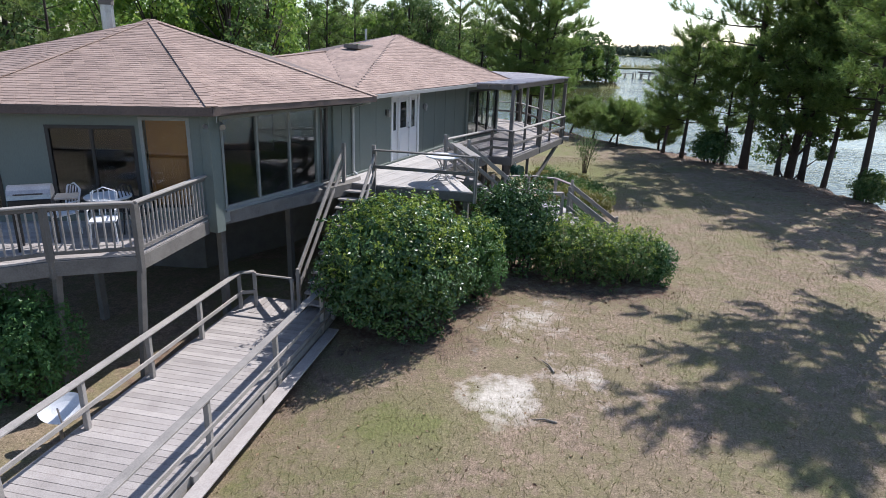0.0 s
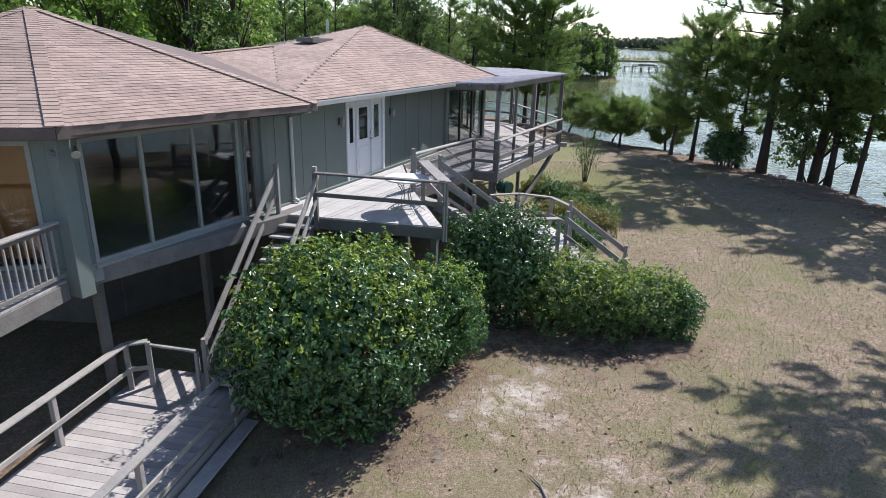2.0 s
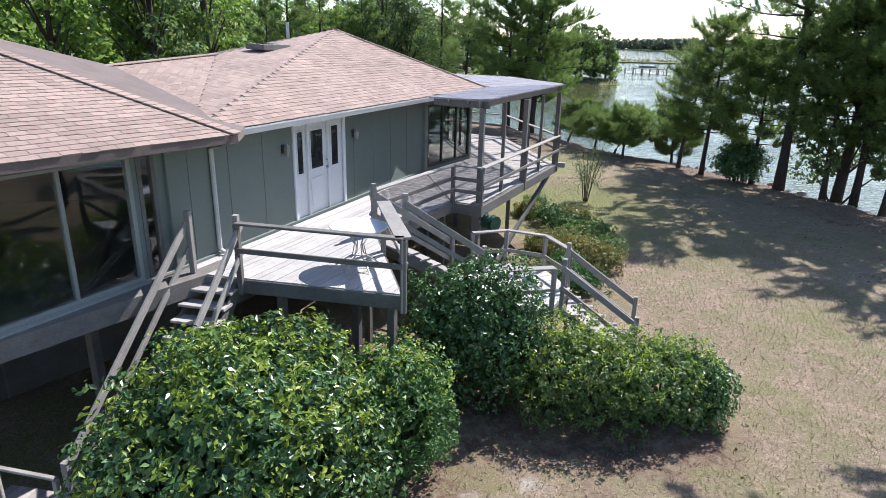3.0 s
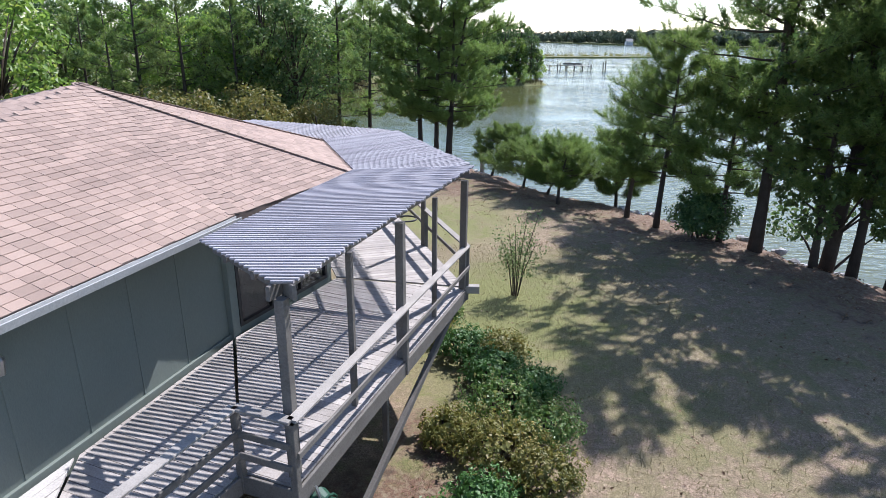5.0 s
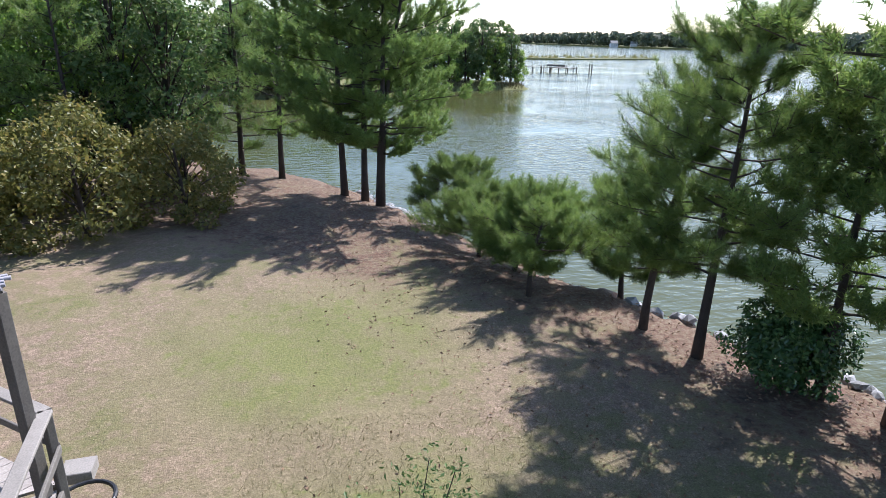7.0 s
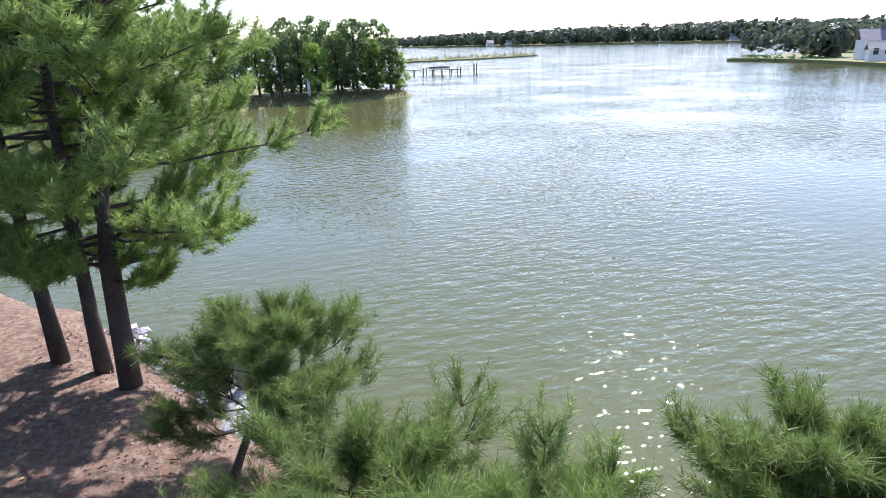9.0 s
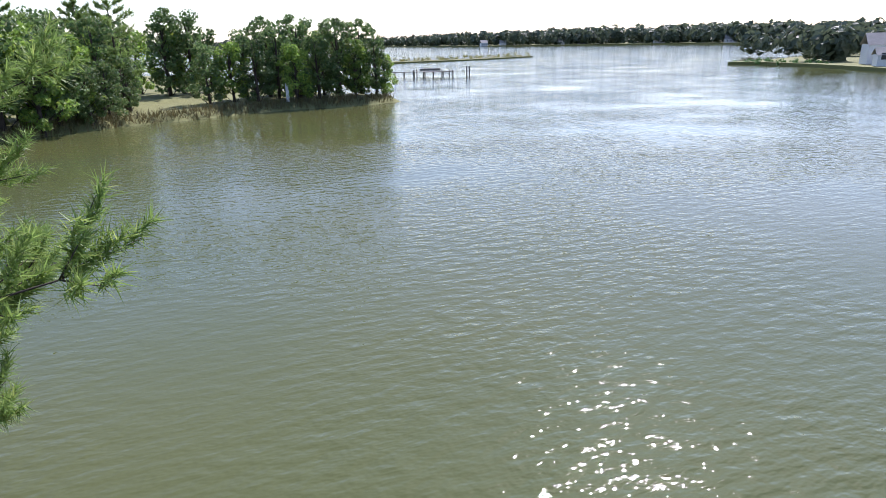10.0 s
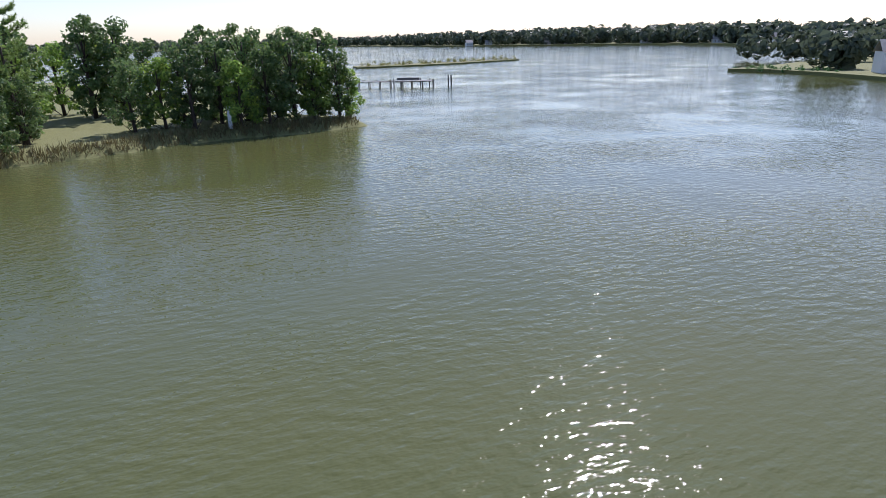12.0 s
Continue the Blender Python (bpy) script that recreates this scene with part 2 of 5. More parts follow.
def lawn_material():
    m, nt, bsdf = material("patchy lawn")
    big = noise_out(nt, 0.35, 5)
    mid = noise_out(nt, 1.7, 6, None, 0.7)
    fine = noise_out(nt, 17, 5, None, 0.8)
    green = ramp(nt, fine, [(0.3, (0.05, 0.065, 0.018)), (0.7, (0.18, 0.19, 0.06))])
    dry = ramp(nt, fine, [(0.3, (0.15, 0.105, 0.072)), (0.7, (0.47, 0.345, 0.25))])
    fac = ramp(nt, big, [(0.34, (0, 0, 0)), (0.54, (1, 1, 1))])
    speck = noise_out(nt, 7.0, 4, None, 0.75)
    green = mix(nt, ramp(nt, speck, [(0.36, (0, 0, 0)), (0.72, (1, 1, 1))]), green, (0.22, 0.19, 0.085))
    dry = mix(nt, ramp(nt, speck, [(0.38, (0, 0, 0)), (0.78, (1, 1, 1))]), dry, (0.115, 0.09, 0.052))
    fac = mix(nt, 0.5, fac, ramp(nt, mid, [(0.44, (0, 0, 0)), (0.54, (1, 1, 1))]))
    col = mix(nt, fac, green, dry)
    tuft = noise_out(nt, 38, 3, None, 0.7)
    col = mix(nt, ramp(nt, tuft, [(0.34, (0.75, 0.75, 0.75)), (0.5, (0, 0, 0))]), col, (0.075, 0.055, 0.03))
    col = mix(nt, ramp(nt, tuft, [(0.6, (0, 0, 0)), (0.72, (0.6, 0.6, 0.6))]), col, (0.5, 0.4, 0.28))
    at = nt.nodes.new("ShaderNodeAttribute")
    at.attribute_name = "cover"
    sep = nt.nodes.new("ShaderNodeSeparateColor")
    nt.links.new(at.outputs["Color"], sep.inputs["Color"])

    def worn(channel, lo=0.35, hi=0.75):
        s = nt.nodes.new("ShaderNodeMath")
        s.operation = "ADD"
        half = nt.nodes.new("ShaderNodeMath")
        half.operation = "MULTIPLY_ADD"
        nt.links.new(mid, half.inputs[0])
        half.inputs[1].default_value, half.inputs[2].default_value = 1.6, -0.8
        nt.links.new(sep.outputs[channel], s.inputs[0])
        nt.links.new(half.outputs[0], s.inputs[1])
        return ramp(nt, s.outputs[0], [(lo, (0, 0, 0)), (hi, (1, 1, 1))])
    straw = ramp(nt, fine, [(0.3, (0.055, 0.03, 0.02)), (0.7, (0.19, 0.105, 0.068))])
    straw = mix(nt, ramp(nt, speck, [(0.45, (0, 0, 0)), (0.65, (1, 1, 1))]), straw, (0.22, 0.175, 0.115))
    straw = mix(nt, ramp(nt, mid, [(0.55, (0, 0, 0)), (0.68, (1, 1, 1))]), straw, (0.06, 0.045, 0.03))
    sand = ramp(nt, fine, [(0.25, (0.40, 0.35, 0.28)), (0.7, (0.66, 0.61, 0.53))])
    col = mix(nt, worn(0), col, straw)
    col = mix(nt, worn(1), col, sand)
    col = mix(nt, worn(2), col, ramp(nt, fine, [(0.3, (0.088, 0.096, 0.028)), (0.7, (0.215, 0.215, 0.075))]))
    nt.links.new(col, bsdf.inputs["Base Color"])
    bsdf.inputs["Roughness"].default_value = 0.95
    bump(nt, bsdf, fine, 0.8, 0.03)
    return m


LAWN = lawn_material()
# ---------- land and water
SHORE = [(23.5, 22), (22.7, 30), (21.7, 34.0), (19.0, 38.8), (17.5, 42.4), (14.4, 46), (12.0, 51), (10.3, 54.4), (8.3, 57.6), (4.5, 62),
         (-8, 69), (-30, 78), (-60, 95), (-45, 107), (-20, 106), (-6, 111.5), (-0.5, 116.5), (5, 120.6), (11, 123), (17, 126.5),
         (23, 128.6), (30, 128.8), (37.7, 131.8), (38.5, 136), (32, 144), (24, 156), (17, 185), (5, 230), (-60, 300),
         (-400, 300), (-400, -400), (80, -400), (50, -60), (30, 0), (25, 12)]


def inland(x, y, poly):
    """Signed distance to the shoreline, positive on land."""
    best = np.full(x.shape, 1e9)
    odd = np.zeros(x.shape, bool)
    for (ax, ay), (bx, by) in zip(poly, poly[1:] + poly[:1]):
        ex, ey = bx - ax, by - ay
        t = np.clip(((x - ax) * ex + (y - ay) * ey) / (ex * ex + ey * ey), 0, 1)
        best = np.minimum(best, np.hypot(x - ax - t * ex, y - ay - t * ey))
        cross = (ay > y) != (by > y)
        odd ^= cross & (x < ex * (y - ay) / (ey if ey else 1e-9) + ax)
    return np.where(odd, best, -best)


def wave(x, y, s, k):
    return np.sin(x * s + k) * np.cos(y * s * 1.13 + 2 * k) + 0.5 * np.sin(x * s * 2.3 + y * s * 1.7 + 3 * k)


def ground_height(x, y):
    x, y = np.asarray(x, float), np.asarray(y, float)
    d = inland(x, y, SHORE) + 0.35 * wave(x, y, 1.1, 1.0) + 0.25 * wave(x, y, 2.9, 0.3)
    z = np.where(d > 0, 0.95 * (1 - np.exp(-np.maximum(d, 0) / 0.8)), np.maximum(d * 0.35, -1.6))
    z = z + np.where(d > 2, 0.04 * wave(x, y, 0.8, 0.4), 0)
    z = z - 0.6 * np.exp(-((x + 2.6) / 2.6) ** 2 - ((y - 8.2) / 3.6) ** 2)
    return z + np.where(d > 15, np.clip((y - 118) / 90, 0, 1) * 1.2 * (x < 30), 0)


def ground_z(x, y):
    return float(ground_height(np.array([x]), np.array([y]))[0])


def build_ground():
    xs = np.r_[-400, -300, -200, -140, -100, -80, np.arange(-64, -24, 2.0), np.arange(-24, 30, 0.5), np.arange(30, 62, 1.5), 70, 80, 120]
    ys = np.r_[-400, -250, -120, -60, -30, -15, np.arange(-6, 66, 0.5), np.arange(66, 166, 1.5), np.arange(168, 240, 6), 260, 300, 340]
    gx, gy = np.meshgrid(xs, ys)
    gz = ground_height(gx, gy)
    n, m = len(xs), len(ys)
    idx = np.arange(n * m).reshape(m, n)
    faces = np.stack([idx[:-1, :-1], idx[:-1, 1:], idx[1:, 1:], idx[1:, :-1]], -1).reshape(-1, 4)
    me = from_arrays("ground", np.stack([gx, gy, gz], -1).reshape(-1, 3).tolist(), faces.tolist(), LAWN, True)
    d = inland(gx, gy, SHORE)

    def spot(x, y, r, q=1.0):
        return q * np.exp(-((gx - x) ** 2 + (gy - y) ** 2) / r ** 2)
    near = gy < 75
    straw = np.clip(1.25 - d / 6.0, 0, 1) * near
    for x, y, r in ((0.4, 11.6, 2.2), (2.2, 13.0, 1.6), (4, 14.8, 1.7), (6, 14.3, 1.7), (7.2, 14.2, 1.2), (4.5, 21, 2.4), (-3, 9.5, 2), (5.4, 22.0, 1.6), (6.2, 24.2, 1.3), (6.4, 16.5, 1.3)):
        straw = np.maximum(straw, spot(x, y, r, 0.95))
    straw = np.maximum(straw, np.clip((gy - 47 + gx * 0.8) / 6, 0, 0.8) * (gx < 10) * near)
    sand = np.maximum(spot(2.72, 8.4, 0.95, 0.85), spot(4.4, 9.2, 2.2, 0.4))
    sand = np.maximum(sand, np.maximum(spot(3.6, 11.9, 1.7, 0.42), spot(7.2, 21.5, 1.0, 0.45)))
    green = np.maximum(np.maximum(spot(0.8, 7.4, 1.5, 0.75), spot(6.8, 26, 2.2, 0.6)), np.maximum(spot(8.5, 34, 4, 0.45), spot(8, 12.5, 1.2, 0.5)))
    green = np.maximum(green, np.maximum(spot(8.4, 30, 5.5, 0.85), spot(7.5, 39, 5.0, 0.75)))
    green = np.maximum(green, np.clip((gy - 105) / 10, 0, 0.9))
    sand = np.maximum(sand, np.exp(-((gx - 6.2 - (gy - 125) * 0.255) / 1.1) ** 2) * ((gy > 123) & (gy < 156)))
    col = me.color_attributes.new("cover", "FLOAT_COLOR", "POINT")
    col.data.foreach_set("color", np.stack([straw, sand, green, np.ones_like(d)], -1).astype(np.float32).ravel())
    tagged(new("ground", me), "patchy dry lawn with bare sand and pine straw", "ground", kind="structure")


build_ground()
wm = from_arrays("water", [(-4500, -700, 0), (4500, -700, 0), (4500, 4700, 0), (-4500, 4700, 0)], [(0, 1, 2, 3)], WATER)
tagged(new("water", wm), "calm murky green creek water with small ripples", "water", kind="structure")


# ---------- plants
def unit(v):
    return v / np.maximum(np.linalg.norm(v, axis=-1, keepdims=True), 1e-9)


def blades(name, base, direction, length, width, mat, rng):
    """Thin three-cornered needles or blades."""
    n = len(base)
    side = unit(np.cross(direction, rng.normal(size=(n, 3))))
    w = (np.ones(n) * width)[:, None] * side / 2
    tip = base + direction * (np.ones(n) * length)[:, None]
    v = np.stack([base - w, base + w, tip], 1).reshape(-1, 3)
    f = np.arange(3 * n).reshape(-1, 3)
    return from_arrays(name, v.tolist(), f.tolist(), mat)


def leaf_mesh(name, at, out, size, mat, rng, slim=0.5, loose=0.9):
    """Folded diamond leaves at the given places, facing about outwards."""
    n = len(at)
    normal = unit(out + rng.normal(size=(n, 3)) * loose)
    along = unit(np.cross(normal, rng.normal(size=(n, 3))))
    side = np.cross(normal, along)
    s = (size * rng.uniform(0.7, 1.3, n))[:, None]
    a, b = along * s, side * s * slim
    v = np.stack([at - a * 0.5, at + b * 0.5 + normal * s * 0.12, at + a * 0.5, at - b * 0.5 + normal * s * 0.12], 1).reshape(-1, 3)
    q = np.arange(4 * n).reshape(-1, 4)
    f = np.concatenate([q[:, [0, 1, 2]], q[:, [0, 2, 3]]])
    return from_arrays(name, v.tolist(), f.tolist(), mat)


def limb_path(start, az, length, rise, droop, rng, steps=5):
    pts, p = [V(start)], V(start)
    for i in range(steps):
        k = i / steps
        az += rng.uniform(-0.22, 0.22)
        z = rise + droop * k + rng.uniform(-0.12, 0.12)
        p = p + V((math.sin(az), math.cos(az), z)).normalized() * (length / steps)
        pts.append(p.copy())
    return pts


def pine_meshes(seed, height, first, spread, limbs=26, lean=(0.0, 0.0), fork=False, dense=1.0, needle=0.21, width=0.02, thick=0.17, fine=25):
    """Trunk with limbs, and a crown of needle tufts, with the foot at the origin."""
    rng = np.random.default_rng(seed)
    bm = bmesh.new()
    stems = []
    for s in range(2 if fork else 1):
        pts = []
        for i in range(9):
            k = i / 8
            split = (0.9 if s else -0.5) * max(0, k - 0.25) if fork else 0
            pts.append(V((lean[0] * k ** 1.3 + split + 0.12 * math.sin(3.1 * k + seed + s), lean[1] * k ** 1.3 + 0.5 * split + 0.12 * math.cos(2.7 * k + seed), height * (1 - 0.06 * s) * k - 0.15 * (i == 0))))
        tube_bm(pts, [thick * (1.25 if i == 0 else 1.0) * (1 - 0.88 * i / 8) + 0.012 for i in range(9)], 9, bm)
        stems.append(pts)
    tips, dirs = [], []
    for j in range(limbs):
        pts = stems[j % len(stems)]
        k = first + (1 - first) * (j + rng.uniform(0, 0.8)) / limbs
        k = min(k, 0.985)
        i = min(int(k * 8), 7)
        start = pts[i].lerp(pts[i + 1], k * 8 - i)
        q = (k - first) / (1 - first)
        reach = spread * (0.2 + 0.95 * min(0.4 + q * 2.2, 1) * (1 - q ** 2.4) ** 0.8) * rng.uniform(0.55, 1.12)
        path = limb_path(start, j * 2.4 + rng.uniform(-0.5, 0.5), reach, 0.02 + 0.6 * q * q, 0.3, rng)
        tube_bm(path, [max(0.008, thick * 0.33 * (1 - q * 0.6) * (1 - 0.85 * i / 5)) for i in range(6)], 5, bm)
        for i in range(2, 6):
            ahead = (path[i] - path[i - 1]).normalized()
            for w in range(5):
                side = ahead.cross(UP).normalized() * (1 if w % 2 else -1)
                twig = (ahead * rng.uniform(0.5, 1.0) + side * rng.uniform(0.1, 1.0) + UP * rng.uniform(-0.25, 1.0)).normalized() * (0.16 + 0.2 * min(reach, 2.6)) * rng.uniform(0.6, 1.15)
                tube_bm([path[i], path[i] + twig], [0.012, 0.005], 3, bm)
                for k in (0.55, 1.0):
                    tips.append(path[i] + twig * k + V(rng.normal(size=3).tolist()) * 0.05)
                    dirs.append(twig.normalized() + UP * 0.45)
    tips, dirs = np.array([tuple(t) for t in tips]), unit(np.array([tuple(d) for d in dirs]))
    per = int(fine * dense)
    base = np.repeat(tips, per, 0)
    d0 = np.repeat(dirs, per, 0)
    along = rng.uniform(-0.22, 0.16, (len(base), 1))
    base = base + d0 * along + rng.normal(size=base.shape) * 0.015
    nd = unit(d0 * 0.75 + unit(rng.normal(size=base.shape)) * 0.9)
    crown = blades("crown", base, nd, needle * rng.uniform(0.7, 1.2, len(base)), width, NEEDLES, rng)
    return make("trunk", bm, BARK, True), crown


def broad_meshes(seed, height, first, spread, leaf, count, mat, clumps=34, flat=0.8):
    """A broad-leaved tree: trunk, limbs and clumps of leaves with gaps between."""
    rng = np.random.default_rng(seed)
    bm = bmesh.new()
    trunk = [V((0.15 * math.sin(2 * i / 6 + seed), 0.15 * math.cos(1.7 * i / 6 + seed), height * 0.85 * i / 6 - 0.15 * (i == 0))) for i in range(7)]
    tube_bm(trunk, [0.024 * height * (1 - 0.8 * i / 6) + 0.02 for i in range(7)], 8, bm)
    cs, rs = [], []
    for j in range(clumps):
        k = first + (1 - first) * (j + rng.uniform(0, 1)) / clumps
        q = (k - first) / (1 - first)
        reach = spread * math.sqrt(max(0.06, 1 - abs(q * 1.5 - 0.55) ** 2)) * rng.uniform(0.45, 1.05)
        az = j * 2.4 + rng.uniform(-0.6, 0.6)
        c = V((math.sin(az) * reach, math.cos(az) * reach, height * k * 0.97))
        root = trunk[min(6, int(k * 0.8 * 6))]
        tube_bm([root, root.lerp(c, 0.55) + V((0, 0, 0.15)), c], [0.006 * height, 0.004 * height, 0.01], 4, bm)
        cs.append(tuple(c))
        rs.append(spread * rng.uniform(0.22, 0.42))
    cs, rs = np.array(cs), np.array(rs)
    pick = rng.integers(0, clumps, count)
    dirn = unit(rng.normal(size=(count, 3)))
    at = cs[pick] + dirn * (rs[pick] * rng.uniform(0.35, 1.0, count) ** 0.6)[:, None] * np.array([1, 1, flat])
    out = dirn * 0.8 + np.array([0, 0, 0.45])
    return make("trunk", bm, BARK, True), leaf_mesh("crown", at, out, leaf, mat, rng, 0.7)


def plant(name, meshes, at, label, category, group="", turn=0.0, size=1.0, sink=0.05):
    x, y = at[:2]
    z = at[2] if len(at) > 2 else ground_z(x, y)
    e = thing(name, (0, 0, 0), label, category, group)
    for nm, me in zip(("trunk", "crown"), meshes):
        part(nm, me, None, e)
    e.matrix_basis = pose(x, y, z - sink, 0, 0, turn) @ Matrix.Diagonal((size, size, size, 1))
    return e


def bush(name, at, radii, leaf, count, mat, label, seed, boxy=2.0, low=-0.75, lumps=0.12, stems=7, new_growth=None):
    """A rounded shrub: stems, a shell of leaves over a looser inside."""
    rng = np.random.default_rng(seed)
    x, y = at
    z = ground_z(x, y)
    rx, ry, rz = radii
    e = thing(name, (x, y, z), label, "shrub" if name != "hedge" else "hedge")
    d = unit(rng.normal(size=(count // 8, 3)))
    d = d[d[:, 2] > low]
    norm = (np.abs(d) ** boxy).sum(1) ** (1 / boxy)
    ph = rng.uniform(0, 6, 6)
    bulge = 1 + lumps * (np.sin(d[:, 0] * 5 + ph[0]) * np.cos(d[:, 1] * 6 + ph[1]) + 0.7 * np.sin(d[:, 2] * 7 + ph[2] + d[:, 0] * 3)) + 0.4 * lumps * np.sin(d[:, 0] * 13 + ph[3]) * np.cos(d[:, 2] * 15 + ph[4] + d[:, 1] * 9) + 0.035 * rng.normal(size=len(d))
    depth = 1 - 0.3 * rng.uniform(0, 1, len(d)) ** 1.8
    mid3 = np.array([x, y, z + rz * 0.98 * min(1, -low + 0.12)])
    sprig = d / norm[:, None] * (bulge * depth)[:, None] * np.array([rx, ry, rz]) + mid3
    at3, d3 = np.repeat(sprig, 8, 0), np.repeat(d, 8, 0)
    spread = unit(rng.normal(size=at3.shape))
    at3 = at3 + spread * leaf * rng.uniform(0.3, 1.25, (len(at3), 1))
    face = d3 * 0.6 + spread * 0.5 + np.array([0, 0, 0.4])
    fresh = np.repeat((d[:, 2] > 0.35 + 0.5 * rng.uniform(-0.9, 1, len(d))) & (rng.uniform(0, 1, len(d)) < 0.55), 8) if new_growth else np.zeros(len(at3), bool)
    part("foliage", leaf_mesh("foliage", at3[~fresh], face[~fresh], leaf, mat, rng, 0.55, 0.6), None, e)
    if new_growth:
        part("new_growth", leaf_mesh("new_growth", at3[fresh], face[fresh], leaf * 0.9, new_growth, rng, 0.5, 0.6), None, e, "yellow-green young leaves")
    bm = bmesh.new()
    mid = V((x, y, z + rz * min(1, -low + 0.12)))
    for j in range(stems * 3):
        a = j * 2.4
        foot = V((x + math.sin(a) * rx * 0.3 * rng.uniform(0.3, 1.5), y + math.cos(a) * ry * 0.3 * rng.uniform(0.3, 1.5), z - 0.05))
        dv = V((math.sin(a) * rx * rng.uniform(0.3, 0.8), math.cos(a) * ry * rng.uniform(0.3, 0.8), rz * rng.uniform(-0.3, 0.7)))
        tube_bm([foot, foot.lerp(mid + dv, 0.5) + V((0, 0, 0.1)), mid + dv], [0.03, 0.02, 0.006], 5, bm)
    part("stem_cluster", make("stem_cluster", bm, BARK, True), None, e)
    inner = np.random.default_rng(seed + 7)
    m = count // 4
    d2 = unit(inner.normal(size=(m, 3)))
    d2 = d2[d2[:, 2] > low + 0.1]
    n2 = (np.abs(d2) ** boxy).sum(1) ** (1 / boxy)
    at4 = d2 / n2[:, None] * (0.55 + 0.2 * inner.uniform(0, 1, len(d2)))[:, None] * np.array([rx, ry, rz]) + np.array([x, y, mid.z])
    part("inner_foliage", leaf_mesh("inner_foliage", at4, d2, leaf * 1.8, mat, inner, 0.8, 0.6), None, e)
    return e
# ---------- the house
house = thing("house", (-2, 20, 0), "green wooden house on posts with two brown hipped roofs", "house")


def octagon(c, r, first=148.0):
    return [V((c[0] + r * math.sin(radians(first + 45 * k)), c[1] + r * math.cos(radians(first + 45 * k)), 0)) for k in range(8)]


CA = (-6.85, 16.35)
WA = octagon(CA, 6.15, 147.0)
P1, P2, P3, P4, P5, P6, P7 = (V((x, y, 0)) for x, y in ((-1.58, 14.93), (2.26, 23.83), (3.82, 26.4), (2.98, 30.25), (-0.4, 32.3), (-4.2, 32), (-6.6, 29)))


def wall_run(p, q, openings, name="wall", z0=F - 0.25, z1=EAVE + 0.02, thick=0.14, mat=None, parent=None):
    """A wall from p to q, its face on the right-hand side of that way, with openings (from, to, bottom, top)."""
    d = (q - p)
    length = d.length
    d.normalize()
    back = V((-d.y, d.x, 0)) * thick
    bm = bmesh.new()

    def block(s0, s1, a, b):
        if s1 - s0 > 0.005 and b - a > 0.005:
            m = [p + d * s0, p + d * s1, p + d * s1 + back, p + d * s0 + back]
            prism_bm([(v.x, v.y) for v in m], a, b, bm)
    at = 0.0
    for s0, s1, a, b in sorted(openings):
        block(at, s0, z0, z1)
        block(s0, s1, z0, a)
        block(s0, s1, b, z1)
        at = s1
    block(at, length, z0, z1)
    bmesh.ops.remove_doubles(bm, verts=bm.verts, dist=0.001)
    return part(name, bm, mat or SIDING, parent or house)


def framed_window(p, q, s0, s1, a, b, panes=1, frame_mat=None, name="window", deep=0.05):
    """A window in the wall p-q: frame, mullions, sill and panes."""
    d = (q - p).normalized()
    out = V((d.y, -d.x, 0))
    mat = frame_mat or TRIM
    w = 0.07
    o = out * 0.02 - out * deep
    pts = [p + d * (s0 + (s1 - s0) * i / panes) for i in range(panes + 1)]
    bm = bmesh.new()
    loops = []
    for inset, off in ((0.0, 0.045), (w, 0.045), (w, -0.045), (0.0, -0.045)):
        loops.append([bm.verts.new(p + d * x + o + out * off + UP * z) for x, z in ((s0 + inset, a + inset), (s1 - inset, a + inset), (s1 - inset, b - inset), (s0 + inset, b - inset))])
    for m, n in zip(loops, loops[1:] + loops[:1]):
        for k in range(4):
            bm.faces.new((m[k], m[(k + 1) % 4], n[(k + 1) % 4], n[k]))
    bmesh.ops.recalc_face_normals(bm, faces=bm.faces)
    win = part(name, bm, mat, house)
    for x in pts[1:-1]:
        beam("mullion", x + o + UP * (a + w - 0.01), x + o + UP * (b - w + 0.01), 0.06, 0.085, mat, win, up=out)
    for i in range(panes):
        g = bmesh.new()
        beam_bm(pts[i] + o + UP * ((a + b) / 2) + d * 0.03, pts[i + 1] + o + UP * ((a + b) / 2) - d * 0.03, 0.008, b - a - 0.08, g, c=0.001)
        bmesh.ops.recalc_face_normals(g, faces=g.faces)
        pane = part("pane", g, GLASS, win)
        pane.visible_shadow = False
    if name == "window":
        beam("sill", p + d * (s0 - 0.05) + out * 0.035 + UP * (a - 0.03), p + d * (s1 + 0.05) + out * 0.035 + UP * (a - 0.03), 0.12, 0.05, mat, win)
    return win


# window wall of the near pavilion
wall_run(WA[0], P1, [(0.28, 3.56, F + 0.02, 5.6), (3.66, 3.98, F + 0.02, 5.6)])
framed_window(WA[0], P1, 0.28, 3.56, F + 0.02, 5.6, 3)
framed_window(WA[0], P1, 3.66, 3.98, F + 0.02, 5.6, 1, DARKWOOD)
